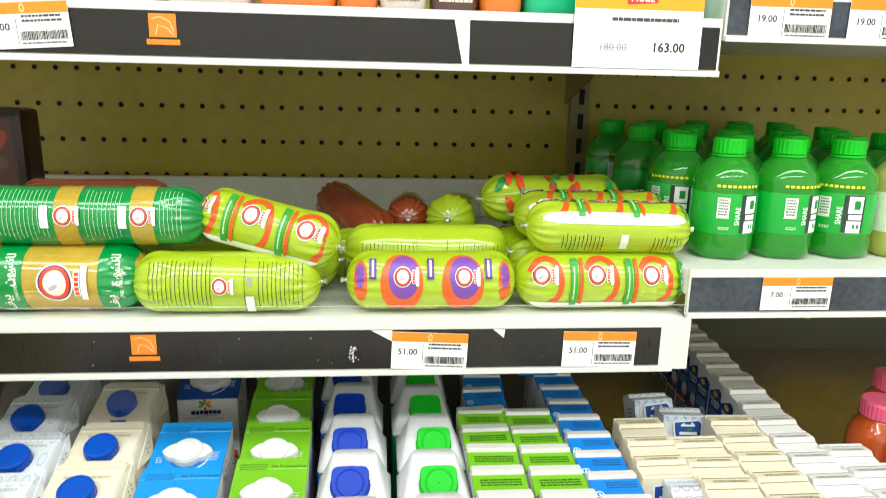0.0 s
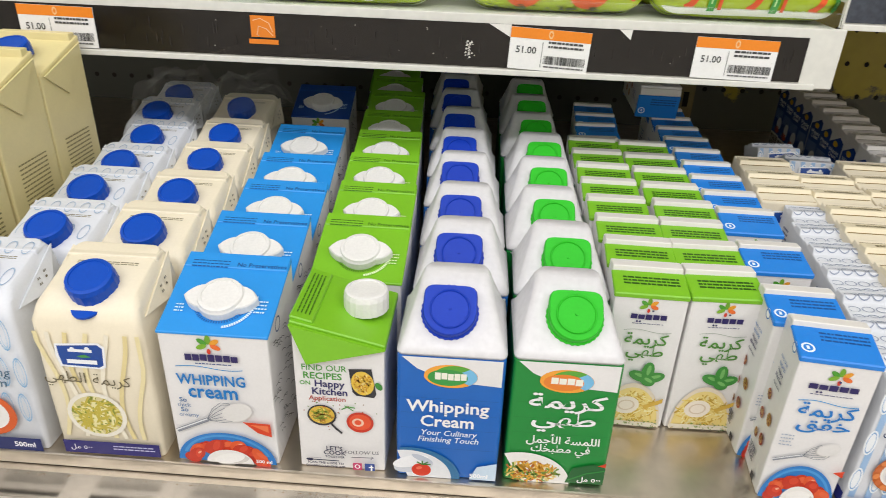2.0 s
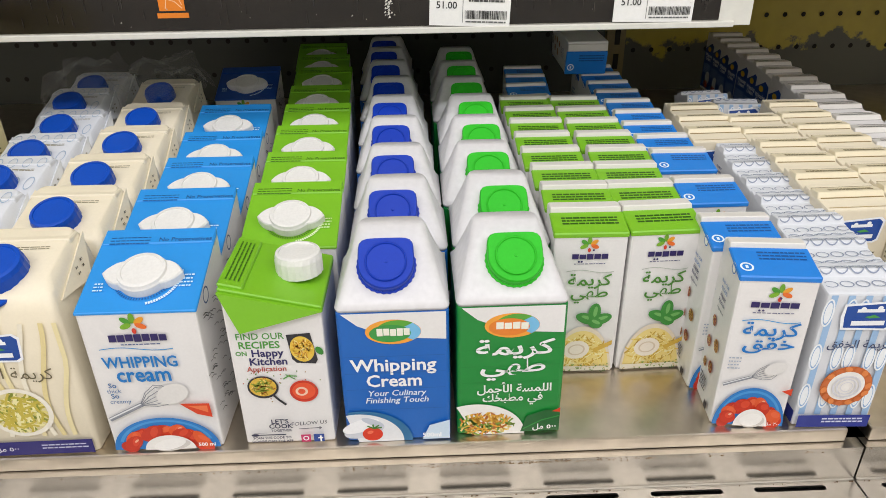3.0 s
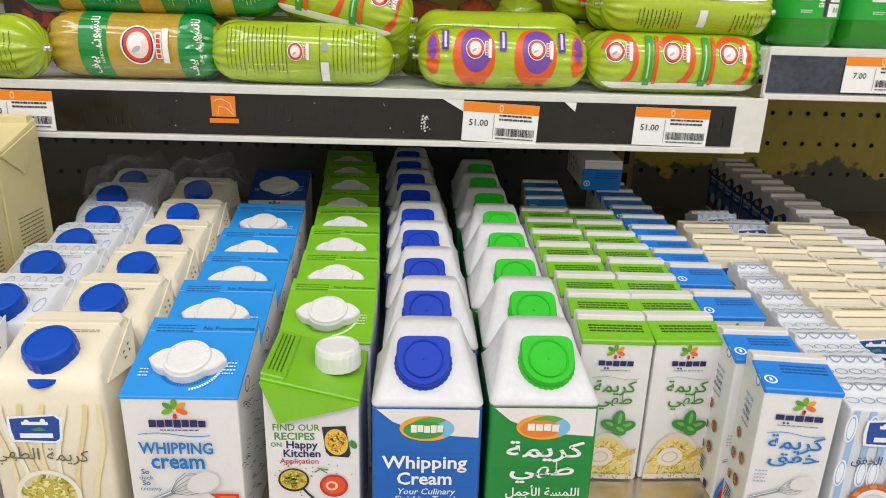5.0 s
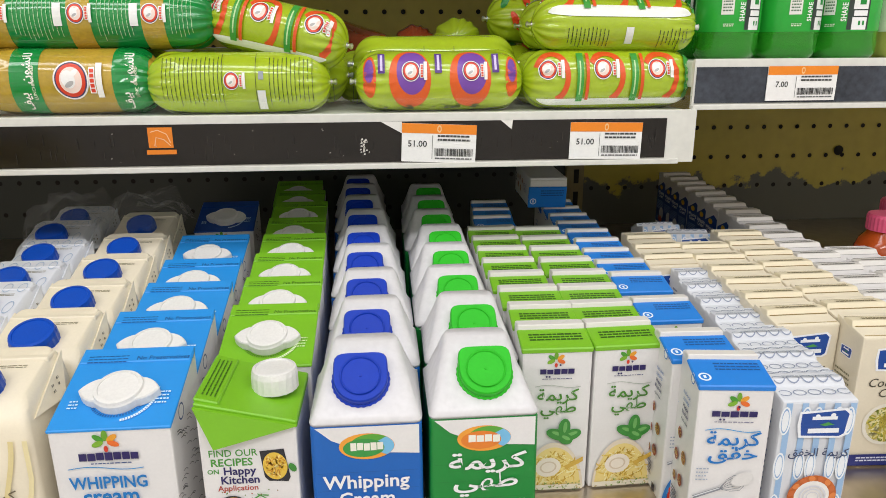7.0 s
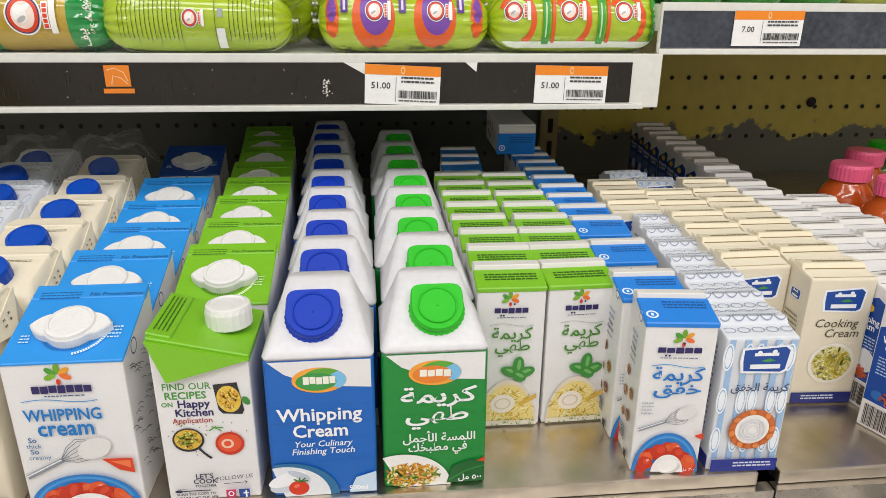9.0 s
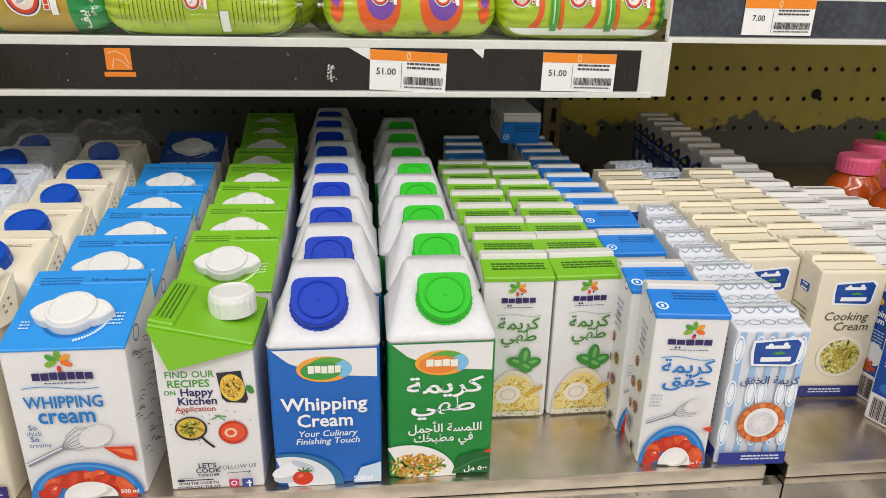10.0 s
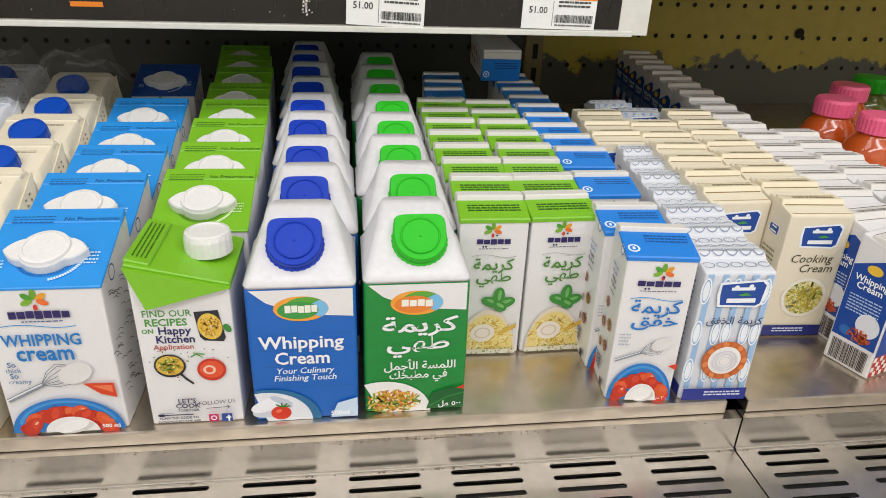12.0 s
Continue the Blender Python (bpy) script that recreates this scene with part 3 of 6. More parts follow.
def top_sheet(t, w, d, hf, hb, y0, y1, drop, m, name="top", over=0.0006):
    """A coloured sheet over the sloping top, folded down at the front and sides."""
    x = w / 2 + over

    def z(y):
        return hf + (hb - hf) * y / d

    a = [(-x, y0 - over, z(y0) - drop), (x, y0 - over, z(y0) - drop), (x, y1, z(y1) - drop * 0.35), (-x, y1, z(y1) - drop * 0.35)]
    b = [(-x, y0 - over, z(y0) + over), (x, y0 - over, z(y0) + over), (x, y1, z(y1) + over), (-x, y1, z(y1) + over)]
    return part(name, hexa(a + b, 0.0008, 1), m, t)


def screw_cap(t, y, z, tilt, r, h, m, wings=0.0, teeth=40, x=0.0):
    """Ribbed screw cap; wings: half the width of a lens-shaped pull cap."""
    prof = [(0.0, 0.0), (r, 0.0), (r, h * 0.75), (r * 0.94, h), (r * 0.8, h * 1.04), (r * 0.78, h * 0.98), (0.0, h * 0.98)]
    bm = lathe(prof, teeth)
    for v in bm.verts:
        q = math.hypot(v.co.x, v.co.y)
        if q > r * 0.97 and not wings:
            k = 1 + 0.012 * math.cos(teeth / 2 * math.atan2(v.co.y, v.co.x))
            v.co.x, v.co.y = v.co.x * k, v.co.y * k
    m4 = Matrix.Translation((x, y, z)) @ pose(0, 0, 0, tilt, 0, 0)
    if wings:
        def lens(s, hh):
            out = []
            for i in range(48):
                a = 2 * math.pi * i / 48
                ear = max(0.0, 1 - math.degrees(math.acos(min(1.0, abs(math.cos(a))))) / 38)
                q = s * (r * 1.02 + (wings - r) * ear ** 0.85)
                out.append((q * math.cos(a), q * math.sin(a), hh))
            return out
        b2 = loft([lens(0.97, h * 0.18), lens(1.0, h * 0.26), lens(1.0, h * 0.74), lens(0.96, h * 0.84)])
        me = bpy.data.meshes.new("tmp")
        b2.to_mesh(me)
        b2.free()
        bm.from_mesh(me)
        bpy.data.meshes.remove(me)
    bmesh.ops.transform(bm, matrix=m4, verts=bm.verts)
    return part("cap", bm, m, t)


KREMA, TAHY, KHAFQ = "كريمة", "طهي", "خفق"


def swish(p, u0, u1, v, colour, w=0.0006, amp=0.0012):
    n = 14
    return p.line(colour, [(u0 + (u1 - u0) * i / n, v + amp * math.sin(3.0 * i / n * 2)) for i in range(n + 1)], w)


def strawberries(p, u0, u1, v0, h, blue="2C7CC8"):
    """A bowl of cream with berries on a blue plate."""
    c, w = (u0 + u1) / 2, u1 - u0
    p.oval(blue, c, v0, w / 2, h, n=30, start=0, end=180).oval("4E9ADA", c, v0 + h * 0.05, w * 0.45, h * 0.88, n=30, start=15, end=165, inner=0.93, rings=1)
    rnd = random.Random(5)
    base = p.level
    for k, a in enumerate((2, 178, 24, 158, 46, 136, 68, 112, 90, 34, 146, 58, 124)):
        p.level = base + (k % 4) * 4
        q = rnd.uniform(0.84, 1.06)
        x, y = c + w * 0.35 * q * math.cos(radians(a)), v0 + max(h * 0.10, h * 0.64 * q * math.sin(radians(a)))
        turn = rnd.uniform(0, 180)
        sx, sy = w * rnd.uniform(0.085, 0.125), h * rnd.uniform(0.15, 0.21)
        p.oval(("D23A1A", "BE2A12", "E25A2A", "C83216")[k % 4], x, y, sx, sy, turn, n=16, rings=1)
        p.oval(("E8683C", "D9482A")[k % 2], x + sx * 0.2, y + sy * 0.25, sx * 0.55, sy * 0.45, turn + 30, n=12, rings=1)
        if k % 3 == 0:
            p.oval("F4B79A", x + sx * 0.3, y + sy * 0.4, sx * 0.25, sy * 0.16, turn, n=8, rings=1)
    p.level = base + 18
    p.oval("F4F1EC", c + w * 0.03, v0, w * 0.24, h * 0.46, n=24, start=0, end=180)
    p.oval("DAD6D0", c + w * 0.06, v0 + h * 0.12, w * 0.17, h * 0.16, 12, n=16, rings=1)
    return p.oval("F9F7F3", c + w * 0.03, v0 + h * 0.17, w * 0.16, h * 0.17, 15, n=16, rings=1)


def whisk(p, u, v, s, turn):
    c, sn = math.cos(radians(turn)), math.sin(radians(turn))

    def at(x, y):
        return (u + s * (x * c - y * sn), v + s * (x * sn + y * c))

    p.line("8C9098", [at(-1.3, 0), at(0, 0)], s * 0.17)
    p.line("E6E8EA", [at(-1.3, 0.03), at(0, 0.03)], s * 0.05)
    for b in (-0.42, -0.28, -0.12, 0.05, 0.2, 0.36, 0.46):
        p.line("767C86", [at(0, b * 0.1), at(0.4, b * 0.75), at(0.8, b), at(1.05, b * 0.7), at(1.12, 0)], s * 0.022)
    return p


def word_shape(p, colour, cu, cv, w, h, n, seed):
    """A maker's name as a row of plain upright blocks."""
    rnd = random.Random(seed)
    d = w / n
    for k in range(n):
        u, up, down = cu - w / 2 + d * k, rnd.choice((0.50, 0.42)), rnd.choice((0.42, 0.42, 0.50))
        p.rect(colour, u + d * 0.06, cv - h * down, u + d * 0.94, cv + h * up)
    return p


def blue_top_500(topm=None):
    topm = topm or SKY
    w, d, hf, hb = 0.0725, 0.066, 0.1085, 0.131
    t = slope_carton("whipping_cream_carton", w, d, hf, hb, WHITE, "white cream carton with a sky-blue top and white cap", "cream carton", "blue-topped cream cartons")
    top_sheet(t, w, d, hf, hb, 0.0, d - 0.004, 0.0015, topm)
    part("fold", hexa([(-w / 2, d - 0.013, hb - 0.008), (w / 2, d - 0.013, hb - 0.008), (w / 2, d, hb - 0.004), (-w / 2, d, hb - 0.004), (-w / 2, d - 0.013, hb - 0.0029), (w / 2, d - 0.013, hb - 0.0029), (w / 2, d, hb + 0.0014), (-w / 2, d, hb + 0.0014)], 0.0006, 1), topm, t)
    screw_cap(t, 0.025, hf + 0.0070, 18, 0.0154, 0.0108, CAPW, wings=0.0246)
    tilt = math.degrees(math.atan2(hb - hf, d))
    p = Print()
    p.bars("14508E", -0.018, 0.058, 0.026, 0.008, 3, 2, 0.34).text("123F7A", "No Preservatives", 0.018, 0.0575, 0.0050, 0.01)
    p.ticks("1B5FA8", 0, 0.0265, 0.0172, 0.0190, 34, 180, 360).ticks("D5ECFC", 0, 0.0265, 0.0212, 0.0232, 22, 285, 372, 0.0006)
    p.bars("CFE8FA", 0.0265, 0.022, 0.008, 0.012, 4, 8, 0.4).bars("CFE8FA", -0.027, 0.018, 0.006, 0.008, 3, 9, 0.4)
    p.build("top_print", face_slope(0.0, hf + 0.0012, d, hb + 0.0014), t)
    p = Print()
    p.flower(-0.003, 0.1005, 0.0080)
    # the maker's name as a plain dark shape
    word_shape(p, "2A1F5E", -0.002, 0.0905, 0.036, 0.0056, 7, 5)
    p.bars("4A5A8A", -0.001, 0.0855, 0.024, 0.0016, 1, 4)
    swish(p, -0.027, 0.018, 0.0825, "2E8FD0")
    p.text("1679C4", "WHIPPING", -0.004, 0.0685, 0.0118, 0.03, stretch=0.82).text("1679C4", "cream", -0.004, 0.0575, 0.0160, 0.03, stretch=0.86)
    for i, s in enumerate(("So", "thick", "So", "creamy")):
        p.text("3E6CA0", s, -0.0275 + (0.002, 0.0022, 0.002, 0.0045)[i], 0.0530 - i * 0.0042, 0.0046 if i % 2 else 0.0052, 0.0 if i % 2 else 0.02)
    whisk(p, -0.010, 0.039, 0.020, 27)
    p.oval("E4E2DE", 0.011, 0.047, 0.011, 0.0075, 25)
    p.poly("D9421E", [(0.014, 0.039), (0.0330, 0.0385), (0.0335, 0.027), (0.024, 0.030)]).poly("EE7A4A", [(0.019, 0.0370), (0.0315, 0.0368), (0.0315, 0.031)])
    strawberries(p, -0.035, 0.035, 0.0015, 0.0265)
    p.text("FFFFFF", "500 ml", 0.0265, 0.0035, 0.0042, 0.02)
    p.build("front_print", face_front(-0.0006), t)
    p = Print()
    rnd = random.Random(3)
    for _ in range(60):
        u, v = rnd.uniform(-0.062, -0.006), rnd.uniform(0.02, 0.098)
        p.line("4A4A4A", [(u, v), (u + 0.004, v + 0.003), (u + 0.009, v + 0.004)], 0.0005)
    p.oval("1D3F7A", -0.012, 0.112, 0.0055, 0.0055, inner=0.8, rings=1)
    p.build("side_print", lambda u, v, h: (w / 2 + h + 0.0004, -u, v), t)
    return t


def happy_top(t, w, d, hf, hb):
    return top_sheet(t, w, d, hf, hb, 0.0, d - 0.004, 0.0015, LEAF)


def green_top_500():
    w, d, hf, hb = 0.068, 0.066, 0.1085, 0.131
    t = slope_carton("cooking_cream_carton", w, d, hf, hb, WHITE, "white half-litre cream carton with a leaf-green top and white cap", "cream carton", "green-topped cream cartons")
    happy_top(t, w, d, hf, hb)
    part("fold", hexa([(-w / 2, d - 0.013, hb - 0.008), (w / 2, d - 0.013, hb - 0.008), (w / 2, d, hb - 0.004), (-w / 2, d, hb - 0.004), (-w / 2, d - 0.013, hb - 0.0029), (w / 2, d - 0.013, hb - 0.0029), (w / 2, d, hb + 0.0014), (-w / 2, d, hb + 0.0014)], 0.0006, 1), LEAF, t)
    screw_cap(t, 0.025, hf + 0.0070, 18, 0.0154, 0.0108, CAPW, wings=0.0240)
    p = Print()
    p.bars("2F5A12", -0.017, 0.058, 0.026, 0.008, 3, 2, 0.34).text("2C5510", "No Preservatives", 0.0165, 0.0575, 0.0047, 0.01)
    p.ticks("3F6A18", 0, 0.0265, 0.0172, 0.0190, 34, 180, 360).ticks("E2F4C4", 0, 0.0265, 0.0212, 0.0232, 22, 285, 372, 0.0006)
    p.bars("D8EEB4", 0.0255, 0.022, 0.007, 0.012, 4, 8, 0.4)
    p.build("top_print", face_slope(0.0, hf + 0.0012, d, hb + 0.0014), t)
    return t


def turned_green_500():
    """The same carton turned sideways, its folded ear hanging over the face."""
    w, d, h0, h1 = 0.060, 0.066, 0.110, 0.131
    t = tagged(empty("cooking_cream_carton"), "cream carton turned sideways with recipe print and a green flap", "cream carton", group="green-topped cream cartons")
    x = w / 2
    part("body", hexa([(-x, 0, 0), (x, 0, 0), (x, d, 0), (-x, d, 0), (-x, 0, h0 + 0.012), (x, 0, h0 - 0.003), (x, d, h0 - 0.003), (-x, d, h0 + 0.012)], 0.0018), WHITE, t)
    o = 0.0007
    part("top", hexa([(-x - o, -o, h0 + 0.008), (x + o, -o, h0 - 0.007), (x + o, d, h0 - 0.007), (-x - o, d, h0 + 0.008), (-x - o, -o, h0 + 0.0130), (x + o, -o, h0 - 0.002), (x + o, d, h0 - 0.002), (-x - o, d, h0 + 0.0130)], 0.0008, 1), LEAF, t)
    bm = bmesh.new()
    a = [(-x - o, -0.0010, h0 + 0.011), (x + o, -0.0010, h0 - 0.004), (x + o, -0.0016, h0 - 0.004), (-x * 0.66, -0.0040, h0 - 0.0165)]
    f = [bm.verts.new(q) for q in a]
    g = [bm.verts.new((q[0], q[1] - 0.0022, q[2])) for q in a]
    bm.faces.new(f[::-1]), bm.faces.new(g)
    for i in range(4):
        bm.faces.new((f[i], f[(i + 1) % 4], g[(i + 1) % 4], g[i]))
    bmesh.ops.recalc_face_normals(bm, faces=bm.faces)
    part("flap", bm, LEAF, t, "folded green flap")
    part("fold", hexa([(-x - 0.001, 0.002, h0 + 0.012), (-x + 0.014, 0.002, h0 + 0.0085), (-x + 0.014, d - 0.002, h0 + 0.0085), (-x - 0.001, d - 0.002, h0 + 0.012), (-x - 0.001, 0.002, h0 + 0.0152), (-x + 0.014, 0.002, h0 + 0.0112), (-x + 0.014, d - 0.002, h0 + 0.0112), (-x - 0.001, d - 0.002, h0 + 0.0152)], 0.0008, 1), LEAF, t)
    p = Print()
    p.bars("3A6A16", 0.03, 0.007, 0.05, 0.010, 4, 12, 0.34)
    p.build("top_print", lambda u, v, h: (-x - 0.001 + v, d * 0.5 + (u - 0.03), h0 + 0.0154 - 0.265 * v + h), t)
    screw_cap(t, 0.035, h0 + 0.004, 0, 0.0150, 0.0140, CAPW, x=0.013)
    p = Print()
    p.up = 0.0115
    p.text("4E9A3A", "FIND OUR", -0.010, 0.0735, 0.0068, 0.01, stretch=0.95).text("4E9A3A", "RECIPES", -0.0112, 0.0668, 0.0074, 0.02)
    p.text("4E9A3A", "ON", -0.0230, 0.0615, 0.0046, 0.02).text("2B2660", "Happy", -0.0068, 0.0605, 0.0078, 0.035).text("2B2660", "Kitchen", -0.0068, 0.0540, 0.0078, 0.035)
    p.text("B5473A", "Application", -0.0085, 0.0490, 0.0055, 0.01)
    # baking dish
    p.poly("2A2A30", [(0.0065, 0.0765), (0.0215, 0.0775), (0.0245, 0.0570), (0.0230, 0.0540), (0.0110, 0.0550), (0.0085, 0.0580)])
    p.oval("E7C34A", 0.0155, 0.0655, 0.0075, 0.0098, 8).strands(("F3DE8A", "C98A2A", "E8B93A"), 0.0155, 0.0655, 0.0068, 0.009, 22, 6, 0.004, 0.0008)
    p.oval("3F8A35", 0.0262, 0.064, 0.0022, 0.0035, 30, n=10, rings=1)
    # pan
    p.line("2A2A30", [(-0.007, 0.030), (-0.0035, 0.0255), (0.0005, 0.0215)], 0.0016)
    p.oval("2A2A30", -0.0128, 0.0365, 0.0100, 0.0090).oval("DDB843", -0.0128, 0.0368, 0.0087, 0.0076).strands(("F2DA7A", "B98A2A", "9BAA3A"), -0.0128, 0.0368, 0.008, 0.007, 20, 9, 0.004, 0.0009)
    # soup
    p.oval("C9361F", 0.0132, 0.0325, 0.0092, 0.0088).oval("E4552F", 0.0132, 0.0328, 0.0075, 0.0068).oval("F3C9B0", 0.0118, 0.0325, 0.0040, 0.0036, inner=0.6, rings=1)
    p.line("4E9A3A", [(0.001, 0.043), (0.005, 0.0455), (0.010, 0.045)], 0.0009).line("4E9A3A", [(0.003, 0.0465), (0.006, 0.0445), (0.009, 0.0425)], 0.0007)
    rnd = random.Random(8)
    for _ in range(30):
        u, v = rnd.uniform(-0.026, 0.026), rnd.choice((rnd.uniform(0.042, 0.050), rnd.uniform(0.026, 0.046)))
        p.oval(("8A6A3A", "6A8A3A", "A84A2A")[_ % 3], u, v, 0.0005, 0.0005, n=6, rings=1)
    p.up = 0.0
    p.rect("3A3A52", -0.0235, 0.0110, -0.0145, 0.0112).text("2A2A4A", "LET'S", -0.0050, 0.0190, 0.0052, 0.04).text("2A2A4A", "COOK", -0.0048, 0.0150, 0.0052, 0.04).text("2A2A4A", "TOGETHER", -0.0048, 0.0122, 0.0027, 0.03)
    p.line("2A2A4A", [(-0.0235, 0.0096), (-0.002, 0.0096)], 0.0008).oval("2A2A4A", -0.0225, 0.0096, 0.0026, 0.0012, n=12, rings=1)
    p.text("2A2A4A", "SCAN THE CODE TO", -0.0115, 0.0062, 0.0027, 0.03).text("2A2A4A", "DOWNLOAD THE APP", -0.0115, 0.0032, 0.0027, 0.03)
    p.text("333344", "FOLLOW US", 0.0142, 0.0175, 0.0043, 0.0, 3, 0.15).line("333344", [(0.007, 0.0142), (0.022, 0.0148)], 0.0005).line("333344", [(0.0205, 0.0135), (0.0222, 0.0148), (0.0208, 0.0160)], 0.0005)
    p.rect("C8386A", 0.0078, 0.0028, 0.0142, 0.0092).oval("FFFFFF", 0.0110, 0.0060, 0.0020, 0.0020, inner=0.65, rings=1, n=16)
    p.rect("2E4A96", 0.0162, 0.0028, 0.0232, 0.0094).rect("FFFFFF", 0.0203, 0.0028, 0.0214, 0.0080).rect("FFFFFF", 0.0190, 0.0056, 0.0224, 0.0066)
    p.build("front_print", face_front(0.0), t)
    return t


def tetra_top(green):
    """Square paper carton with a moulded plastic shoulder and a flat screw cap on its slope."""
    w, hs, ht = 0.070, 0.103, 0.1405
    colour = FOREST if green else ROYAL
    t = tagged(empty("cream_carton"), ("green" if green else "blue") + " cream carton with moulded white shoulder and " + ("green" if green else "blue") + " cap", "cream carton", group=("green" if green else "blue") + " shoulder-top cream cartons")
    x = w / 2
    part("sleeve", loft([rrect(0, x, w, w, 0.003, 0.0), rrect(0, x, w + 0.0006, w + 0.0006, 0.003, 0.04), rrect(0, x, w, w, 0.003, hs)]), colour, t)
    bm = loft([rrect(0, x, w - 0.0004, w - 0.0004, 0.004, hs), rrect(0, x, w + 0.0008, w + 0.0008, 0.004, hs + 0.0025), rrect(0, x + 0.0008, w - 0.004, w - 0.005, 0.006, hs + 0.0065),
               rrect(0, 0.0450, w - 0.018, 0.038, 0.008, hs + 0.0240), rrect(0, 0.0485, w - 0.024, 0.024, 0.009, hs + 0.0335), rrect(0, 0.0500, w - 0.029, 0.015, 0.007, ht)])
    part("shoulder", bm, PEARL, t, "translucent white plastic shoulder", True)
    m = t.children[-1].modifiers.new("round", "BEVEL")
    m.width, m.segments, m.limit_method, m.angle_limit = 0.0012, 2, "ANGLE", radians(25)
    # cap on the front slope: round with two square upper corners
    capm = CAPG if green else CAPB
    y0, z0, tilt = 0.0195, hs + 0.0222, 40.0
    m4 = Matrix.Translation((0.003 if green else -0.003, y0, z0)) @ pose(0, 0, 0, tilt, 0, 0)

    def outline(s, hgt):
        out, r = [], 0.0174
        for i in range(48):
            a = 2 * math.pi * i / 48
            cx, sy = math.cos(a), math.sin(a)
            # the upper half is squared off, the lower half round
            e = 2.0 if sy < 0 else 6.0
            k = (abs(cx) ** e + abs(sy * 1.06) ** e) ** (-1 / e) if sy > 0 else 1.0
            out.append((r * s * cx * k, r * s * sy * k, hgt))
        return out

    cap = loft([outline(0.9, -0.004), outline(1.0, 0.0), outline(1.0, 0.0042), outline(0.96, 0.0055)])
    bmesh.ops.transform(cap, matrix=m4, verts=cap.verts)
    capo = part("cap", cap, capm, t)
    collar = lathe([(0.0, -0.0046), (0.0186, -0.0046), (0.0189, -0.0034), (0.0186, -0.0014), (0.0172, -0.0008)], 60)
    for v in collar.verts:
        if math.hypot(v.co.x, v.co.y) > 0.018:
            k = 1 + 0.014 * math.cos(30 * math.atan2(v.co.y, v.co.x))
            v.co.x, v.co.y = v.co.x * k, v.co.y * k
    bmesh.ops.transform(collar, matrix=m4, verts=collar.verts)
    part("cap_collar", collar, capm, capo, "ribbed tamper collar")
    pip = lathe([(0.0, 0.0052), (0.0011, 0.0052), (0.0009, 0.0060), (0.0, 0.0061)], 12)
    bmesh.ops.transform(pip, matrix=m4, verts=pip.verts)
    part("cap_pip", pip, capm, capo)
    ring = lathe([(0.0125, 0.0054), (0.0130, 0.0066), (0.0122, 0.0066), (0.0118, 0.0056)], 36)
    bmesh.ops.transform(ring, matrix=m4, verts=ring.verts)
    part("cap_ring", ring, capm, capo, "", True)
    p = Print()
    # shoulder colour runs down over the sleeve on the left
    p.poly(WHITE, [(-x + 0.003, hs - 0.0005), (x - 0.002, hs - 0.0005), (x - 0.002, 0.0820), (0.012, 0.0835), (-0.008, 0.0872), (-0.022, 0.0935)])
    ov = 0.0885
    p.oval("F3A53A", 0.0, ov, 0.0175, 0.0092).oval("5FA93A", 0.003, ov, 0.0140, 0.0086, end=150).oval("7CC0E8", 0.0, ov, 0.0172, 0.0090, start=-45, end=45, inner=0.55)
    p.oval("3E9A46" if not green else "E8842E", -0.002, ov - 0.001, 0.013, 0.0065)
    word_shape(p, "F4F2E4", 0.0, ov, 0.021, 0.0056, 5 if not green else 4, 3 if not green else 6)
    if not green:
        p.text("F6F6F6", "Whipping", -0.001, 0.0590, 0.0134, 0.03, stretch=1.04).text("F6F6F6", "Cream", -0.001, 0.0465, 0.0134, 0.035, stretch=0.98)
        p.text("EAF2FA", "Your Culinary", 0.000, 0.0388, 0.0066, 0.01, 0, 0.2).text("EAF2FA", "Finishing Touch", 0.000, 0.0330, 0.0066, 0.01, 0, 0.2)
        p.oval("2F6F9E", -x + 0.010, 0.0, 0.0345, 0.0265, start=0, end=104, n=24).oval("E9EBEE", -x + 0.008, 0.0, 0.0305, 0.0240, start=0, end=104, n=24)
        p.oval("D2D6DE", -x + 0.012, 0.010, 0.014, 0.006, 15).oval("F5F6F8", -x + 0.010, 0.014, 0.013, 0.005, 20).oval("C6CCD8", -x + 0.018, 0.017, 0.008, 0.0025, -25)
        p.oval("D93A1E", -0.0175, 0.0068, 0.0068, 0.0058).oval("F0785A", -0.0190, 0.0084, 0.0022, 0.0014, 20, n=10, rings=1)
        for a in (10, 50, 95, 140):
            p.line("3F7A2A", [(-0.0165, 0.0118), (-0.0165 + 0.0055 * math.cos(radians(a)), 0.0118 + 0.0035 * math.sin(radians(a)))], 0.0011)
        p.poly("CFE2F2", [(0.016, 0.001), (0.021, 0.013), (0.0345, 0.017), (0.0345, 0.001)]).text("FFFFFF", "500ml", 0.0225, 0.0028, 0.0052, 0.02)
    else:
        p.text("F6F6F6", arabic(KREMA), 0.002, 0.0665, 0.0160, 0.03, stretch=1.45).text("F6F6F6", arabic(TAHY), 0.0015, 0.0525, 0.0150, 0.03, stretch=1.5)
        p.text("F0F6EE", arabic("اللمسة الأجمل"), 0.003, 0.0360, 0.0088, 0.02).text("F0F6EE", arabic("في مطبخك"), 0.002, 0.0285, 0.0088, 0.02)
        p.oval("F1EFEA", -x + 0.012, 0.0, 0.0340, 0.0265, start=0, end=112, n=24)
        p.strands(("E9C04A", "F4DE94", "B5682A", "7C9A3A", "E2A83A"), -x + 0.019, 0.0095, 0.0205, 0.0100, 30, 4, 0.007, 0.0013)
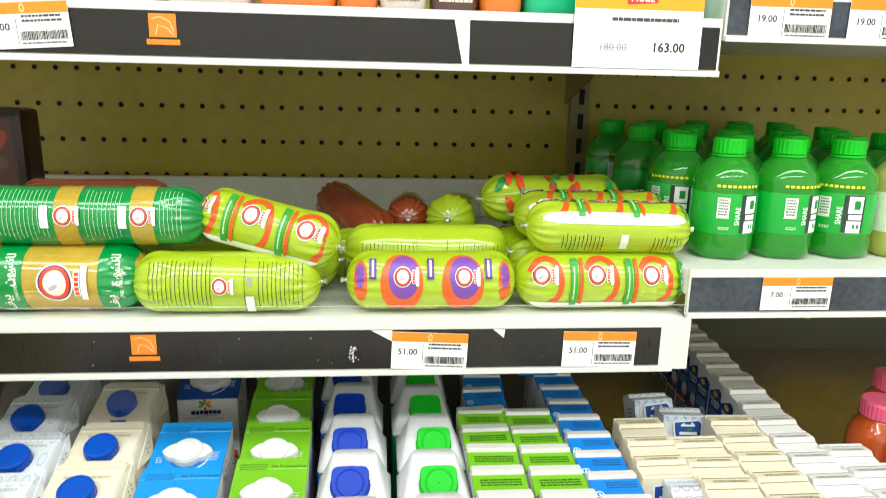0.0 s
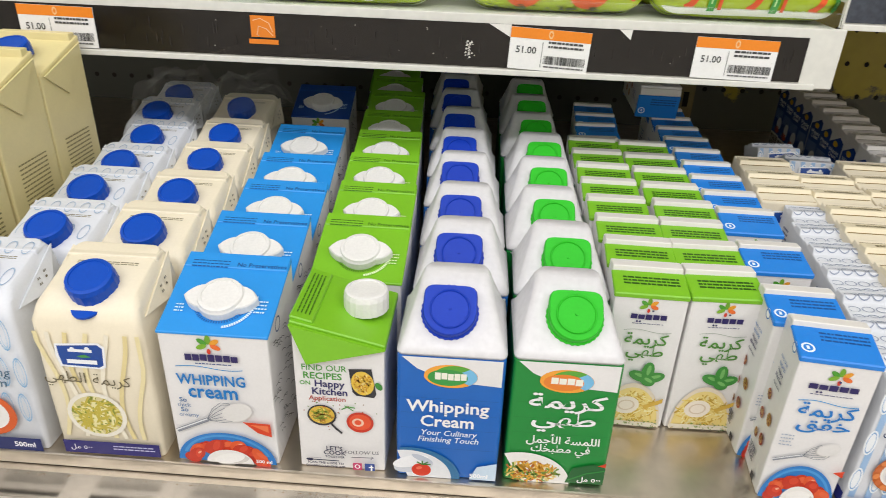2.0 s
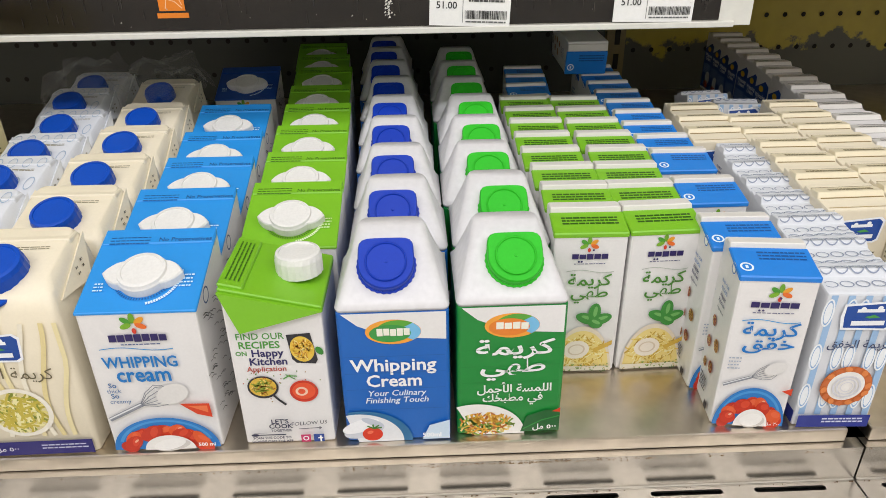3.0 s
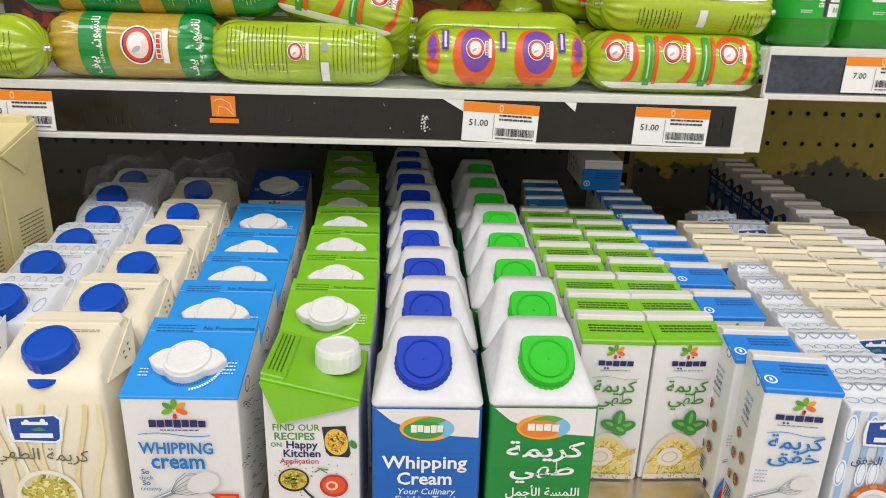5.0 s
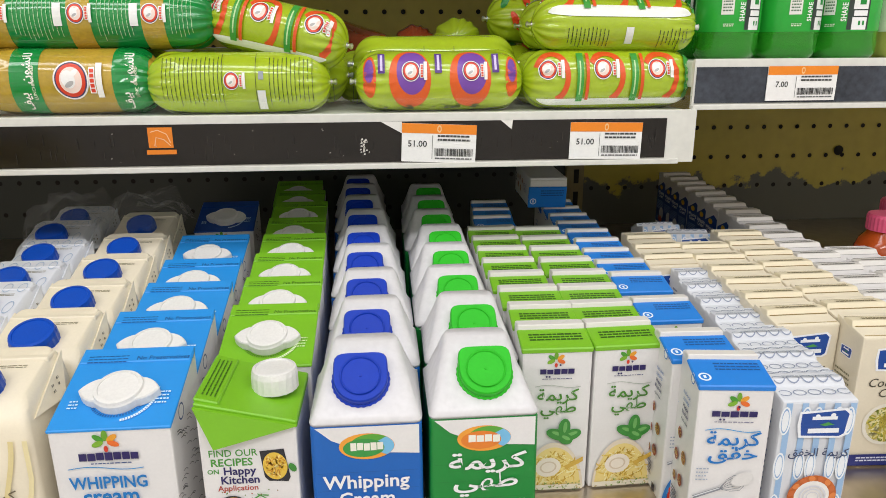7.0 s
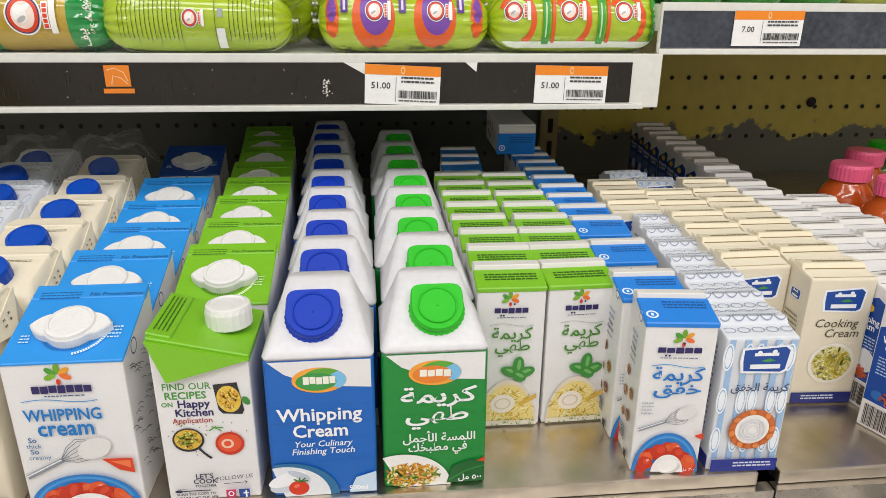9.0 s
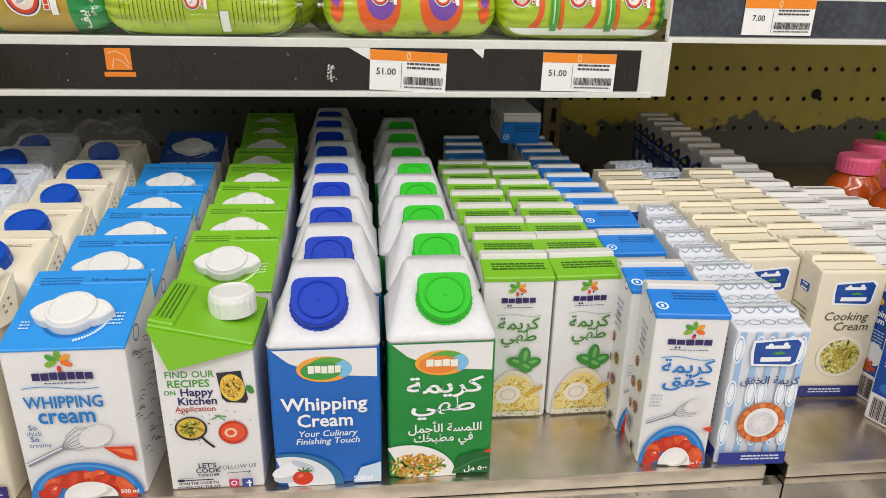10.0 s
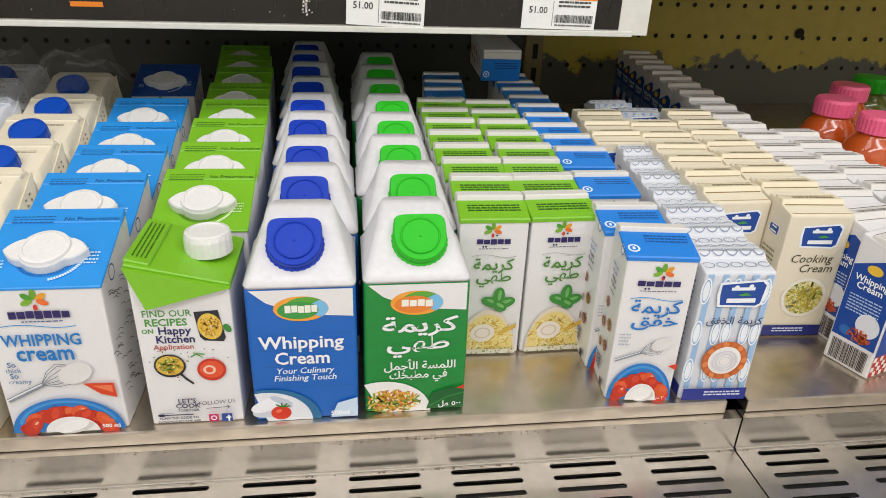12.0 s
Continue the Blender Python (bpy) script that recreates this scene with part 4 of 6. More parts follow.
        p.poly("135F26", [(0.008, 0.0015), (0.0345, 0.0015), (0.0345, 0.017), (0.026, 0.020), (0.012, 0.015)]).line("2F8A3A", [(0.010, 0.004), (0.022, 0.011), (0.0345, 0.0145)], 0.001)
        p.poly("D8421F", [(0.029, 0.0185), (0.0345, 0.0215), (0.0345, 0.0175)]).text("F6F6F6", arabic("مل") + " \u0665\u0660\u0660", 0.0245, 0.0035, 0.0062, 0.02)
    for v in (0.028, 0.045, 0.058, 0.071):
        p.rect("1A579E" if not green else "1B7A31", -x + 0.003, v, x - 0.003, v + 0.00022)
    p.build("front_print", face_front(-0.0004), t)
    return t


def small_brik(name, w, d, hf, hb, topm, label, group, cover=0.62, body=None, fin=None):
    """200 ml brick: sloping coloured top and a folded paper fin behind it."""
    t = slope_carton(name, w, d, hf, hb, body or WHITE, label, "cream carton", group)
    top_sheet(t, w, d, hf, hb, 0.0, d * cover, 0.0035, topm)
    part("fin", hexa([(-w / 2, d * cover - 0.001, hb - 0.006), (w / 2, d * cover - 0.001, hb - 0.006), (w / 2, d - 0.002, hb - 0.004), (-w / 2, d - 0.002, hb - 0.004), (-w / 2 + 0.0005, d * cover + 0.001, hb + 0.0010), (w / 2 - 0.0005, d * cover + 0.001, hb + 0.0010), (w / 2 - 0.0005, d - 0.003, hb + 0.0006), (-w / 2 + 0.0005, d - 0.003, hb + 0.0006)], 0.0006, 1), fin or GREYFOLD, t)
    return t


def brand_word(p, v, w=0.026):
    """The maker's name as a plain dark shape with two dots."""
    word_shape(p, "2A1F5E", 0.0, v + 0.0012, w, 0.0044, 5, 8)
    for k in (-0.30, -0.22, 0.08):
        p.oval("2A1F5E", w * k, v + (0.0066 if k > 0 else -0.0026), 0.0008, 0.0008, n=8, rings=1)
    return p.bars("5A5A80", 0.0, v - 0.0046, w * 0.85, 0.0012, 1, 3)


def green_brik():
    w, d, hf, hb = 0.0520, 0.039, 0.1180, 0.1255
    t = small_brik("cooking_cream_carton", w, d, hf, hb, LEAF, "slim white cooking cream carton with a leaf-green top", "slim green-topped cartons", 0.64)
    p = Print()
    p.bars("2A560E", 0.001, 0.0135, 0.040, 0.0100, 3, 21, 0.55)
    p.build("top_print", face_slope(0.0, hf + 0.0006, d, hb + 0.0006), t)
    p = Print()
    p.flower(-0.001, 0.1095, 0.0066)
    brand_word(p, 0.0990)
    swish(p, -0.016, 0.018, 0.0885, "B0B7AC", 0.0005)
    p.text("4E8A30", arabic(KREMA), 0.001, 0.0770, 0.0130, 0.015, stretch=1.1).text("4E8A30", arabic(TAHY), 0.002, 0.0670, 0.0120, 0.015, stretch=1.2)
    p.oval("E6D9C4", 0.0, 0.0015, 0.0232, 0.0400, n=26, start=0, end=180).oval("EED88A", 0.0, 0.0015, 0.0215, 0.0360, n=26, start=0, end=180)
    p.strands(("E2C253", "F6EBB4", "CDA83A", "F0DB86"), 0.0, 0.018, 0.0212, 0.0165, 40, 5, 0.008, 0.0010)
    p.oval("F3E9DA", -0.004, 0.0205, 0.0098, 0.0082, 10).oval("DCCBB2", -0.004, 0.0205, 0.0065, 0.0050, 10, inner=0.8, rings=1)
    p.poly("D8B24A", [(0.008, 0.021), (0.0225, 0.029), (0.0225, 0.025), (0.010, 0.018)])
    for cu, cv, a, l in ((0.002, 0.0485, 160, 0.009), (0.012, 0.0480, 20, 0.0085), (0.007, 0.0540, 85, 0.0080), (0.008, 0.0450, -30, 0.006)):
        p.oval("3F8F3A", cu, cv, l, 0.0046, a, n=16, rings=1).oval("77B765", cu + 0.0006, cv + 0.0008, l * 0.6, 0.0015, a, n=10, rings=1)
    p.rect("E9E2CF", -0.0232, 0.0012, 0.0232, 0.0055)
    rnd = random.Random(2)
    for _ in range(40):
        p.oval(("8FA84A", "C8B47A", "6F8F3A")[_ % 3], rnd.uniform(-0.0225, 0.0225), rnd.uniform(0.0018, 0.008), 0.0007, 0.0005, n=6, rings=1)
    p.text("4A7A2A", arabic("مل"), 0.017, 0.0022, 0.0035)
    p.build("front_print", face_front(-0.0004), t)
    p = Print()
    p.line("55525A", [(-0.020, 0.10), (-0.028, 0.085), (-0.018, 0.07), (-0.03, 0.05), (-0.02, 0.03)], 0.0008).bars("66636A", -0.02, 0.05, 0.006, 0.07, 16, 6)
    p.build("side_print", face_left(-w / 2 - 0.0002), t)
    return t


BRIKBLUE = paper("carton_bright_blue", "2481DC")


def blue_brik():
    w, d, hf, hb = 0.0485, 0.040, 0.1175, 0.1255
    t = small_brik("whipping_cream_carton", w, d, hf, hb, BRIKBLUE, "slim white whipping cream carton with a sky-blue top", "slim blue-topped cartons", 0.70)
    p = Print()
    p.bars("164F94", 0.006, 0.0190, 0.030, 0.0095, 3, 22, 0.45).oval("E8F2FC", -0.0185, 0.0085, 0.0042, 0.0042, inner=0.7, rings=1, n=18).rect("E8F2FC", -0.0194, 0.0070, -0.0176, 0.0100)
    p.build("top_print", face_slope(0.0, hf + 0.0006, d, hb + 0.0006), t)
    p = Print()
    p.flower(0.002, 0.1065, 0.0070)
    brand_word(p, 0.0965, 0.030)
    swish(p, -0.018, 0.018, 0.0860, "3F9AD8", 0.0006)
    p.text("1A78C8", arabic(KREMA), 0.001, 0.0750, 0.0140, 0.015, stretch=1.15).text("1A78C8", arabic(KHAFQ), 0.002, 0.0645, 0.0125, 0.015, stretch=1.4)
    p.bars("AAB4C4", -0.017, 0.052, 0.008, 0.011, 4, 13, 0.35)
    whisk(p, -0.004, 0.042, 0.0145, 22)
    p.oval("E3E1DE", 0.010, 0.0495, 0.0075, 0.005, 25)
    strawberries(p, -0.0236, 0.0236, 0.0012, 0.0320)
    p.poly("D9421E", [(0.017, 0.032), (0.0236, 0.0345), (0.0236, 0.0285)]).text("FFFFFF", arabic("مل") + " \u0662\u0660\u0660", 0.016, 0.0025, 0.0038)
    p.build("front_print", face_front(-0.0004), t)
    p = Print()
    p.oval("FFFFFF", -0.012, 0.1165, 0.0042, 0.0042).oval("2468B0", -0.012, 0.1165, 0.0038, 0.0038, inner=0.75, rings=1)
    for i, (s, c, z) in enumerate((("FIND OUR", "6A8AC0", 0.0031), ("RECIPES", "6A8AC0", 0.0034), ("Happy", "2B2660", 0.0042), ("Kitchen", "2B2660", 0.0042), ("Application", "6A6A7A", 0.0028))):
        p.text(c, s, -0.020, 0.099 - i * 0.0050, z, 0.02)
    for cu, cv, r in ((-0.026, 0.068, 0.0038), (-0.014, 0.055, 0.0044), (-0.028, 0.050, 0.0040), (-0.016, 0.036, 0.0042), (-0.027, 0.033, 0.0035)):
        p.oval(("A8442A", "B8843A")[int(cv * 1000) % 2], cu, cv, r, r * 1.1, n=14).strands(("8A2F1E", "D9B06A"), cu, cv, r, r, 12, int(cv * 1000), 0.003, 0.0008)
    p.bars("3A3A4A", -0.024, 0.018, 0.012, 0.012, 5, 3, 0.7).rect("2A2A3A", -0.014, 0.004, -0.008, 0.010)
    p.build("side_print", face_left(-w / 2 - 0.0002), t)
    return t


def badge(p, cu, cv, s):
    """The dairy's dark blue badge with plain pale bars in place of its name."""
    p.poly("F4F6FA", [(cu - s, cv + s * 0.55), (cu + s * 0.8, cv + s * 0.68), (cu + s * 1.02, cv + s * 0.5), (cu + s * 0.92, cv - s * 0.48), (cu + s * 0.7, cv - s * 0.6), (cu - s * 0.95, cv - s * 0.55), (cu - s * 1.05, cv)])
    k = 0.92
    p.poly("1D4A9C", [(cu - s * k, cv + s * 0.5 * k), (cu + s * 0.8 * k, cv + s * 0.64 * k), (cu + s * k, cv + s * 0.46 * k), (cu + s * 0.9 * k, cv - s * 0.44 * k), (cu + s * 0.7 * k, cv - s * 0.56 * k), (cu - s * 0.93 * k, cv - s * 0.5 * k), (cu - s * k, cv)])
    p.rect("F4F6FA", cu - s * 0.5, cv + s * 0.20, cu + s * 0.48, cv + s * 0.34)
    p.oval("F4F6FA", cu + s * 0.30, cv + s * 0.38, s * 0.10, s * 0.10, n=12, rings=1).oval("F4F6FA", cu - s * 0.30, cv + s * 0.34, s * 0.10, s * 0.10, n=12, rings=1)
    p.poly("4A9A4A", [(cu - s * 0.2, cv), (cu + s * 0.15, cv + s * 0.1), (cu + s * 0.4, cv - s * 0.02), (cu, cv - s * 0.06)])
    return p.rect("F4F6FA", cu - s * 0.62, cv - s * 0.36, cu + s * 0.6, cv - s * 0.16)


def pasta(p, cu, cv, r, seed):
    p.oval("F1ECDD", cu, cv, r * 1.12, r * 1.06).oval("DDD2A0", cu, cv, r * 0.95, r * 0.9)
    return p.strands(("B7A93E", "E2D77C", "8F9A3A", "F0E9AE", "C9B84A"), cu, cv, r * 0.95, r * 0.9, 34, seed, r * 0.55, r * 0.085)


def slim_badge_200(kind):
    cook = kind == "cook"
    w, d, hf, hb = (0.054, 0.0370, 0.1135, 0.119) if cook else (0.051, 0.0372, 0.1060, 0.112)
    body = CREAM if cook else PALE
    t = slope_carton("cooking_cream_carton" if cook else "whipping_cream_carton", w, d, hf, hb, body, "slim cream-coloured cooking cream carton with a blue badge" if cook else "slim pale-blue whipping cream carton with a blue badge", "cream carton", "slim cream-coloured cartons" if cook else "slim pale-blue cartons")
    part("fin", hexa([(-w / 2, d * 0.42, hb - 0.004), (w / 2, d * 0.42, hb - 0.004), (w / 2, d * 0.8, hb - 0.004), (-w / 2, d * 0.8, hb - 0.004), (-w / 2 + 0.001, d * 0.5, hb + 0.0010), (w / 2 - 0.001, d * 0.5, hb + 0.0010), (w / 2 - 0.001, d * 0.78, hb + 0.0004), (-w / 2 + 0.001, d * 0.78, hb + 0.0004)], 0.0006, 1), CREAMFIN if cook else body, t)
    p = Print()
    if cook:
        # small print, and thin brown strips that paint the shadow along the folds
        p.bars("6E6034", 0.002, 0.0225, 0.036, 0.0040, 2, 4, 0.5).rect("8A7442", -w / 2 + 0.001, 0.0150, w / 2 - 0.001, 0.0158).rect("B39A5E", -w / 2 + 0.001, 0.0020, w / 2 - 0.001, 0.0027).rect("7A663A", -w / 2 + 0.001, 0.0300, w / 2 - 0.001, 0.0312)
    else:
        for i in range(5):
            for k in range(3):
                p.oval("8E98AC", -0.020 + i * 0.010, 0.009 + k * 0.0105, 0.0030, 0.0046, 90, n=14, inner=0.82, rings=1)
        p.bars("9AA4B4", 0.0, 0.0205, 0.034, 0.0024, 2, 4, 0.5)
    p.build("top_print", face_fin_top(w, d, hf, hb), t)
    p = Print()
    if not cook:
        for i in range(5):
            u = -0.021 + i * 0.0105
            p.rect("9FC0E4", u - 0.0021, 0.010, u + 0.0021, 0.105)
            for v in (0.092, 0.058, 0.026):
                p.oval("F2F6FA", u + 0.0052 * (1 if i % 2 else -1) * 0.3, v, 0.0038, 0.0105, n=16, rings=1).oval("8FB2DA", u + 0.0052 * (1 if i % 2 else -1) * 0.3, v, 0.0026, 0.0092, n=14, inner=0.86, rings=1)
    badge(p, 0.003, 0.0900 if not cook else 0.0945, 0.0172)
    if cook:
        p.text("4A4636", "Cooking", 0.000, 0.0715, 0.0105, 0.0, 0, 0.2).text("4A4636", "Cream", 0.006, 0.0625, 0.0105, 0.0, 0, 0.2)
        pasta(p, 0.003, 0.0385, 0.0175, 3)
    else:
        p.text("3A4468", arabic("كريمة الخفق"), 0.002, 0.0665, 0.0084, 0.008, -2)
        p.oval("C96A2E", 0.002, 0.0355, 0.0170, 0.0162).oval("F4F1EC", 0.002, 0.0355, 0.0122, 0.0118)
        for a in range(0, 360, 24):
            p.oval(("E58A4A", "D0703A")[a // 24 % 2], 0.002 + 0.0147 * math.cos(radians(a)), 0.0355 + 0.0140 * math.sin(radians(a)), 0.0026, 0.0020, a + 60, n=10, rings=1)
        for r in (0.0095, 0.0068, 0.0042):
            p.oval("DCDCE2", 0.002, 0.0355, r, r * 0.95, inner=0.86, rings=1)
    p.rect("22308C" if not cook else "26307A", -w / 2 + 0.0012, 0.0012, w / 2 - 0.0012, 0.0115)
    p.bars("D8DCEC", 0.006 if not cook else -0.003, 0.0065, 0.028, 0.0050, 2, 6, 0.5)
    p.build("front_print", face_front(0.0), t)
    p = Print()
    if cook:
        badge(p, -0.018, 0.094, 0.0072)
        p.bars("8A8464", -0.018, 0.05, 0.020, 0.055, 14, 9, 0.4)
    else:
        p.bars("5A6A9A", -0.018, 0.06, 0.014, 0.07, 16, 9, 0.45)
    p.rect("22308C" if not cook else "26307A", -0.036, 0.0012, -0.0012, 0.0115)
    p.build("side_print", face_left(-w / 2), t)
    return t


PALE = paper("carton_pale_white", "DDE0E5", bump=0.3, bscale=38)
CREAMFIN = paper("carton_cream_fold", "EADFC0")


def blue_cap_500(cook):
    """Half-litre carton with a rounded sloping top, ear flaps and a blue screw cap."""
    w, d = 0.073, 0.066
    body = CREAM if cook else PALE
    t = tagged(empty("cooking_cream_carton" if cook else "whipping_cream_carton"), "cream-coloured cooking cream carton with a blue screw cap" if cook else "pale blue and white whipping cream carton with blue cap", "cream carton", group="blue-capped half-litre cartons")
    x = w / 2
    part("body", loft([rrect(0, d / 2, w, d, 0.003, 0.0), rrect(0, d / 2, w + 0.002, d + 0.001, 0.005, 0.05), rrect(0, d / 2, w, d, 0.005, 0.110), [(px, py, 0.118 + (py / d) * 0.014) for px, py, _ in rrect(0, d / 2 + 0.001, w - 0.005, d - 0.006, 0.006, 0)], [(px, py, 0.122 + (py / d) * 0.018) for px, py, _ in rrect(0, d / 2 + 0.004, w - 0.014, d - 0.018, 0.006, 0)]]), body, t, "", True)
    m = t.children[-1].modifiers.new("edges", "BEVEL")
    m.width, m.segments, m.limit_method, m.angle_limit = 0.0012, 2, "ANGLE", radians(30)
    part("fin", box(-x + 0.005, x - 0.005, d - 0.019, d - 0.006, 0.131, 0.1362, 0.0018, 3), body, t)
    for s in (-1, 1):
        bm = bmesh.new()
        a = [(s * (x - 0.001), d * 0.15, 0.112), (s * (x - 0.004), d * 0.92, 0.1345), (s * (x + 0.004), d * 0.62, 0.110)]
        f = [bm.verts.new(q) for q in a]
        g = [bm.verts.new((q[0] + s * 0.0016, q[1], q[2] + 0.001)) for q in a]
        bm.faces.new(f), bm.faces.new(g[::-1])
        for i in range(3):
            bm.faces.new((f[i], g[i], g[(i + 1) % 3], f[(i + 1) % 3]))
        bmesh.ops.recalc_face_normals(bm, faces=bm.faces)
        ear = part("ear_flap", bm, body, t)
        if s > 0:
            p = Print()
            for k in range(2):
                p.bars("6A6454", d * (0.50 + 0.12 * k), 0.1195 + 0.0020 * k, 0.0030, 0.008, 2, 4 + k, 0.4)
            p.build("flap_print", lambda u, v, h: (x + 0.0036 - 0.20 * max(0.0, v - 0.112) + h + 0.0004, u, v), ear)
    screw_cap(t, 0.021, 0.1255, 22, 0.0158, 0.0125, CAPA)
    bm = lathe([(0.0, 0.0), (0.0095, 0.0), (0.0095, 0.0016), (0.0, 0.0018)], 24)
    bmesh.ops.transform(bm, matrix=Matrix.Translation((0, 0.0075, 0.1180)) @ pose(0, 0, 0, 20, 0, 0), verts=bm.verts)
    part("hinge", bm, CAPA, t)
    p = Print()
    if not cook:
        for i in range(6):
            u = -0.030 + i * 0.012
            for k, v in enumerate((0.100, 0.070, 0.040)):
                p.oval("8FB8DA", u + (0.004 if k % 2 else 0), v, 0.0040, 0.0125, n=16, inner=0.88, rings=1).oval("A8C8E2", u + (0.004 if k % 2 else 0), v, 0.0020, 0.0110, n=12, inner=0.85, rings=1)
    if cook:
        for k in range(7):
            c, a0 = -0.030 + 0.010 * k, 0.7 * k
            p.line(("EDE0AE", "F2EBD6", "E6D69C")[k % 3], [(max(-0.034, min(0.034, c + 0.006 * math.sin(a0 + q * 0.42))), 0.016 + 0.0088 * q) for q in range(11)], 0.0030)
    badge(p, -0.006 if cook else 0.0, 0.086, 0.0165)
    if cook:
        p.text("6A6248", arabic("كريمة الطهي"), -0.006, 0.0640, 0.0120, 0.0, -3)
        pasta(p, -0.005, 0.0365, 0.0185, 11)
        p.rect("2A2470", -x + 0.002, 0.0010, x - 0.002, 0.0125)
        p.bars("C8C8E0", 0.016, 0.0068, 0.030, 0.005, 2, 6, 0.4).text("FFFFFF", arabic("مل") + " \u0665\u0660\u0660", -0.022, 0.0048, 0.0060)
    else:
        p.text("2A5A78", "Whipping", 0.006, 0.0665, 0.0105, 0.0, 0, 0.2).text("2A5A78", "Cream", 0.008, 0.0575, 0.0105, 0.0, 0, 0.2)
        p.oval("D8602A", 0.002, 0.033, 0.0205, 0.0185).oval("F1EFEC", 0.002, 0.033, 0.0150, 0.0138)
        p.rect("1F2A66", -x + 0.002, 0.0010, x - 0.002, 0.0125).text("FFFFFF", "500ml", 0.022, 0.0045, 0.0062, 0.02)
    p.build("front_print", face_front(-0.0010), t)
    p = Print()
    p.bars("8C8466", 0.0, 0.030, 0.042, 0.0036, 2, 5, 0.4)
    if not cook:
        for i in range(5):
            p.oval("9DB4CC", -0.024 + i * 0.012, 0.012, 0.0036, 0.0085, n=14, inner=0.86, rings=1)
            p.oval("9DB4CC", -0.024 + i * 0.012, 0.040, 0.0036, 0.0065, n=14, inner=0.86, rings=1)
    p.build("top_print", lambda u, v, h: (u, 0.012 + v * 0.95, 0.1248 + 0.272 * (v + 0.0005) + h), t)
    return t


BUTTER = paper("carton_butter_cream", "E8DAA0")


def tall_carton():
    w, d, h = 0.072, 0.070, 0.234
    t = tagged(empty("cream_carton"), "tall cream-coloured one-litre carton with a blue cap", "cream carton", group="tall one-litre cartons")
    x = w / 2
    part("body", hexa([(-x, 0, 0), (x, 0, 0), (x, d, 0), (-x, d, 0), (-x, 0, h - 0.022), (x, 0, h - 0.022), (x, d, h), (-x, d, h)], 0.002), BUTTER, t)
    part("fin", box(-x + 0.002, x - 0.002, d - 0.012, d - 0.003, h - 0.006, h + 0.003, 0.001), BUTTER, t)
    bm = bmesh.new()
    a = [(x + 0.0006, 0.004, h - 0.024), (x + 0.0006, d - 0.004, h - 0.006), (x + 0.0006, d * 0.5, h - 0.046)]
    f = [bm.verts.new(q) for q in a]
    g = [bm.verts.new((q[0] + 0.0016, q[1], q[2])) for q in a]
    bm.faces.new(f[::-1]), bm.faces.new(g)
    for i in range(3):
        bm.faces.new((f[i], f[(i + 1) % 3], g[(i + 1) % 3], g[i]))
    part("ear_flap", bm, BUTTER, t)
    screw_cap(t, 0.026, h - 0.012, 17, 0.0158, 0.012, CAPA)
    p = Print()
    p.bars("8C8050", 0.036, 0.115, 0.040, 0.070, 18, 3, 0.35).bars("8C8050", 0.036, 0.045, 0.044, 0.05, 12, 4, 0.35)
    p.build("side_print", face_right(x), t)
    return t


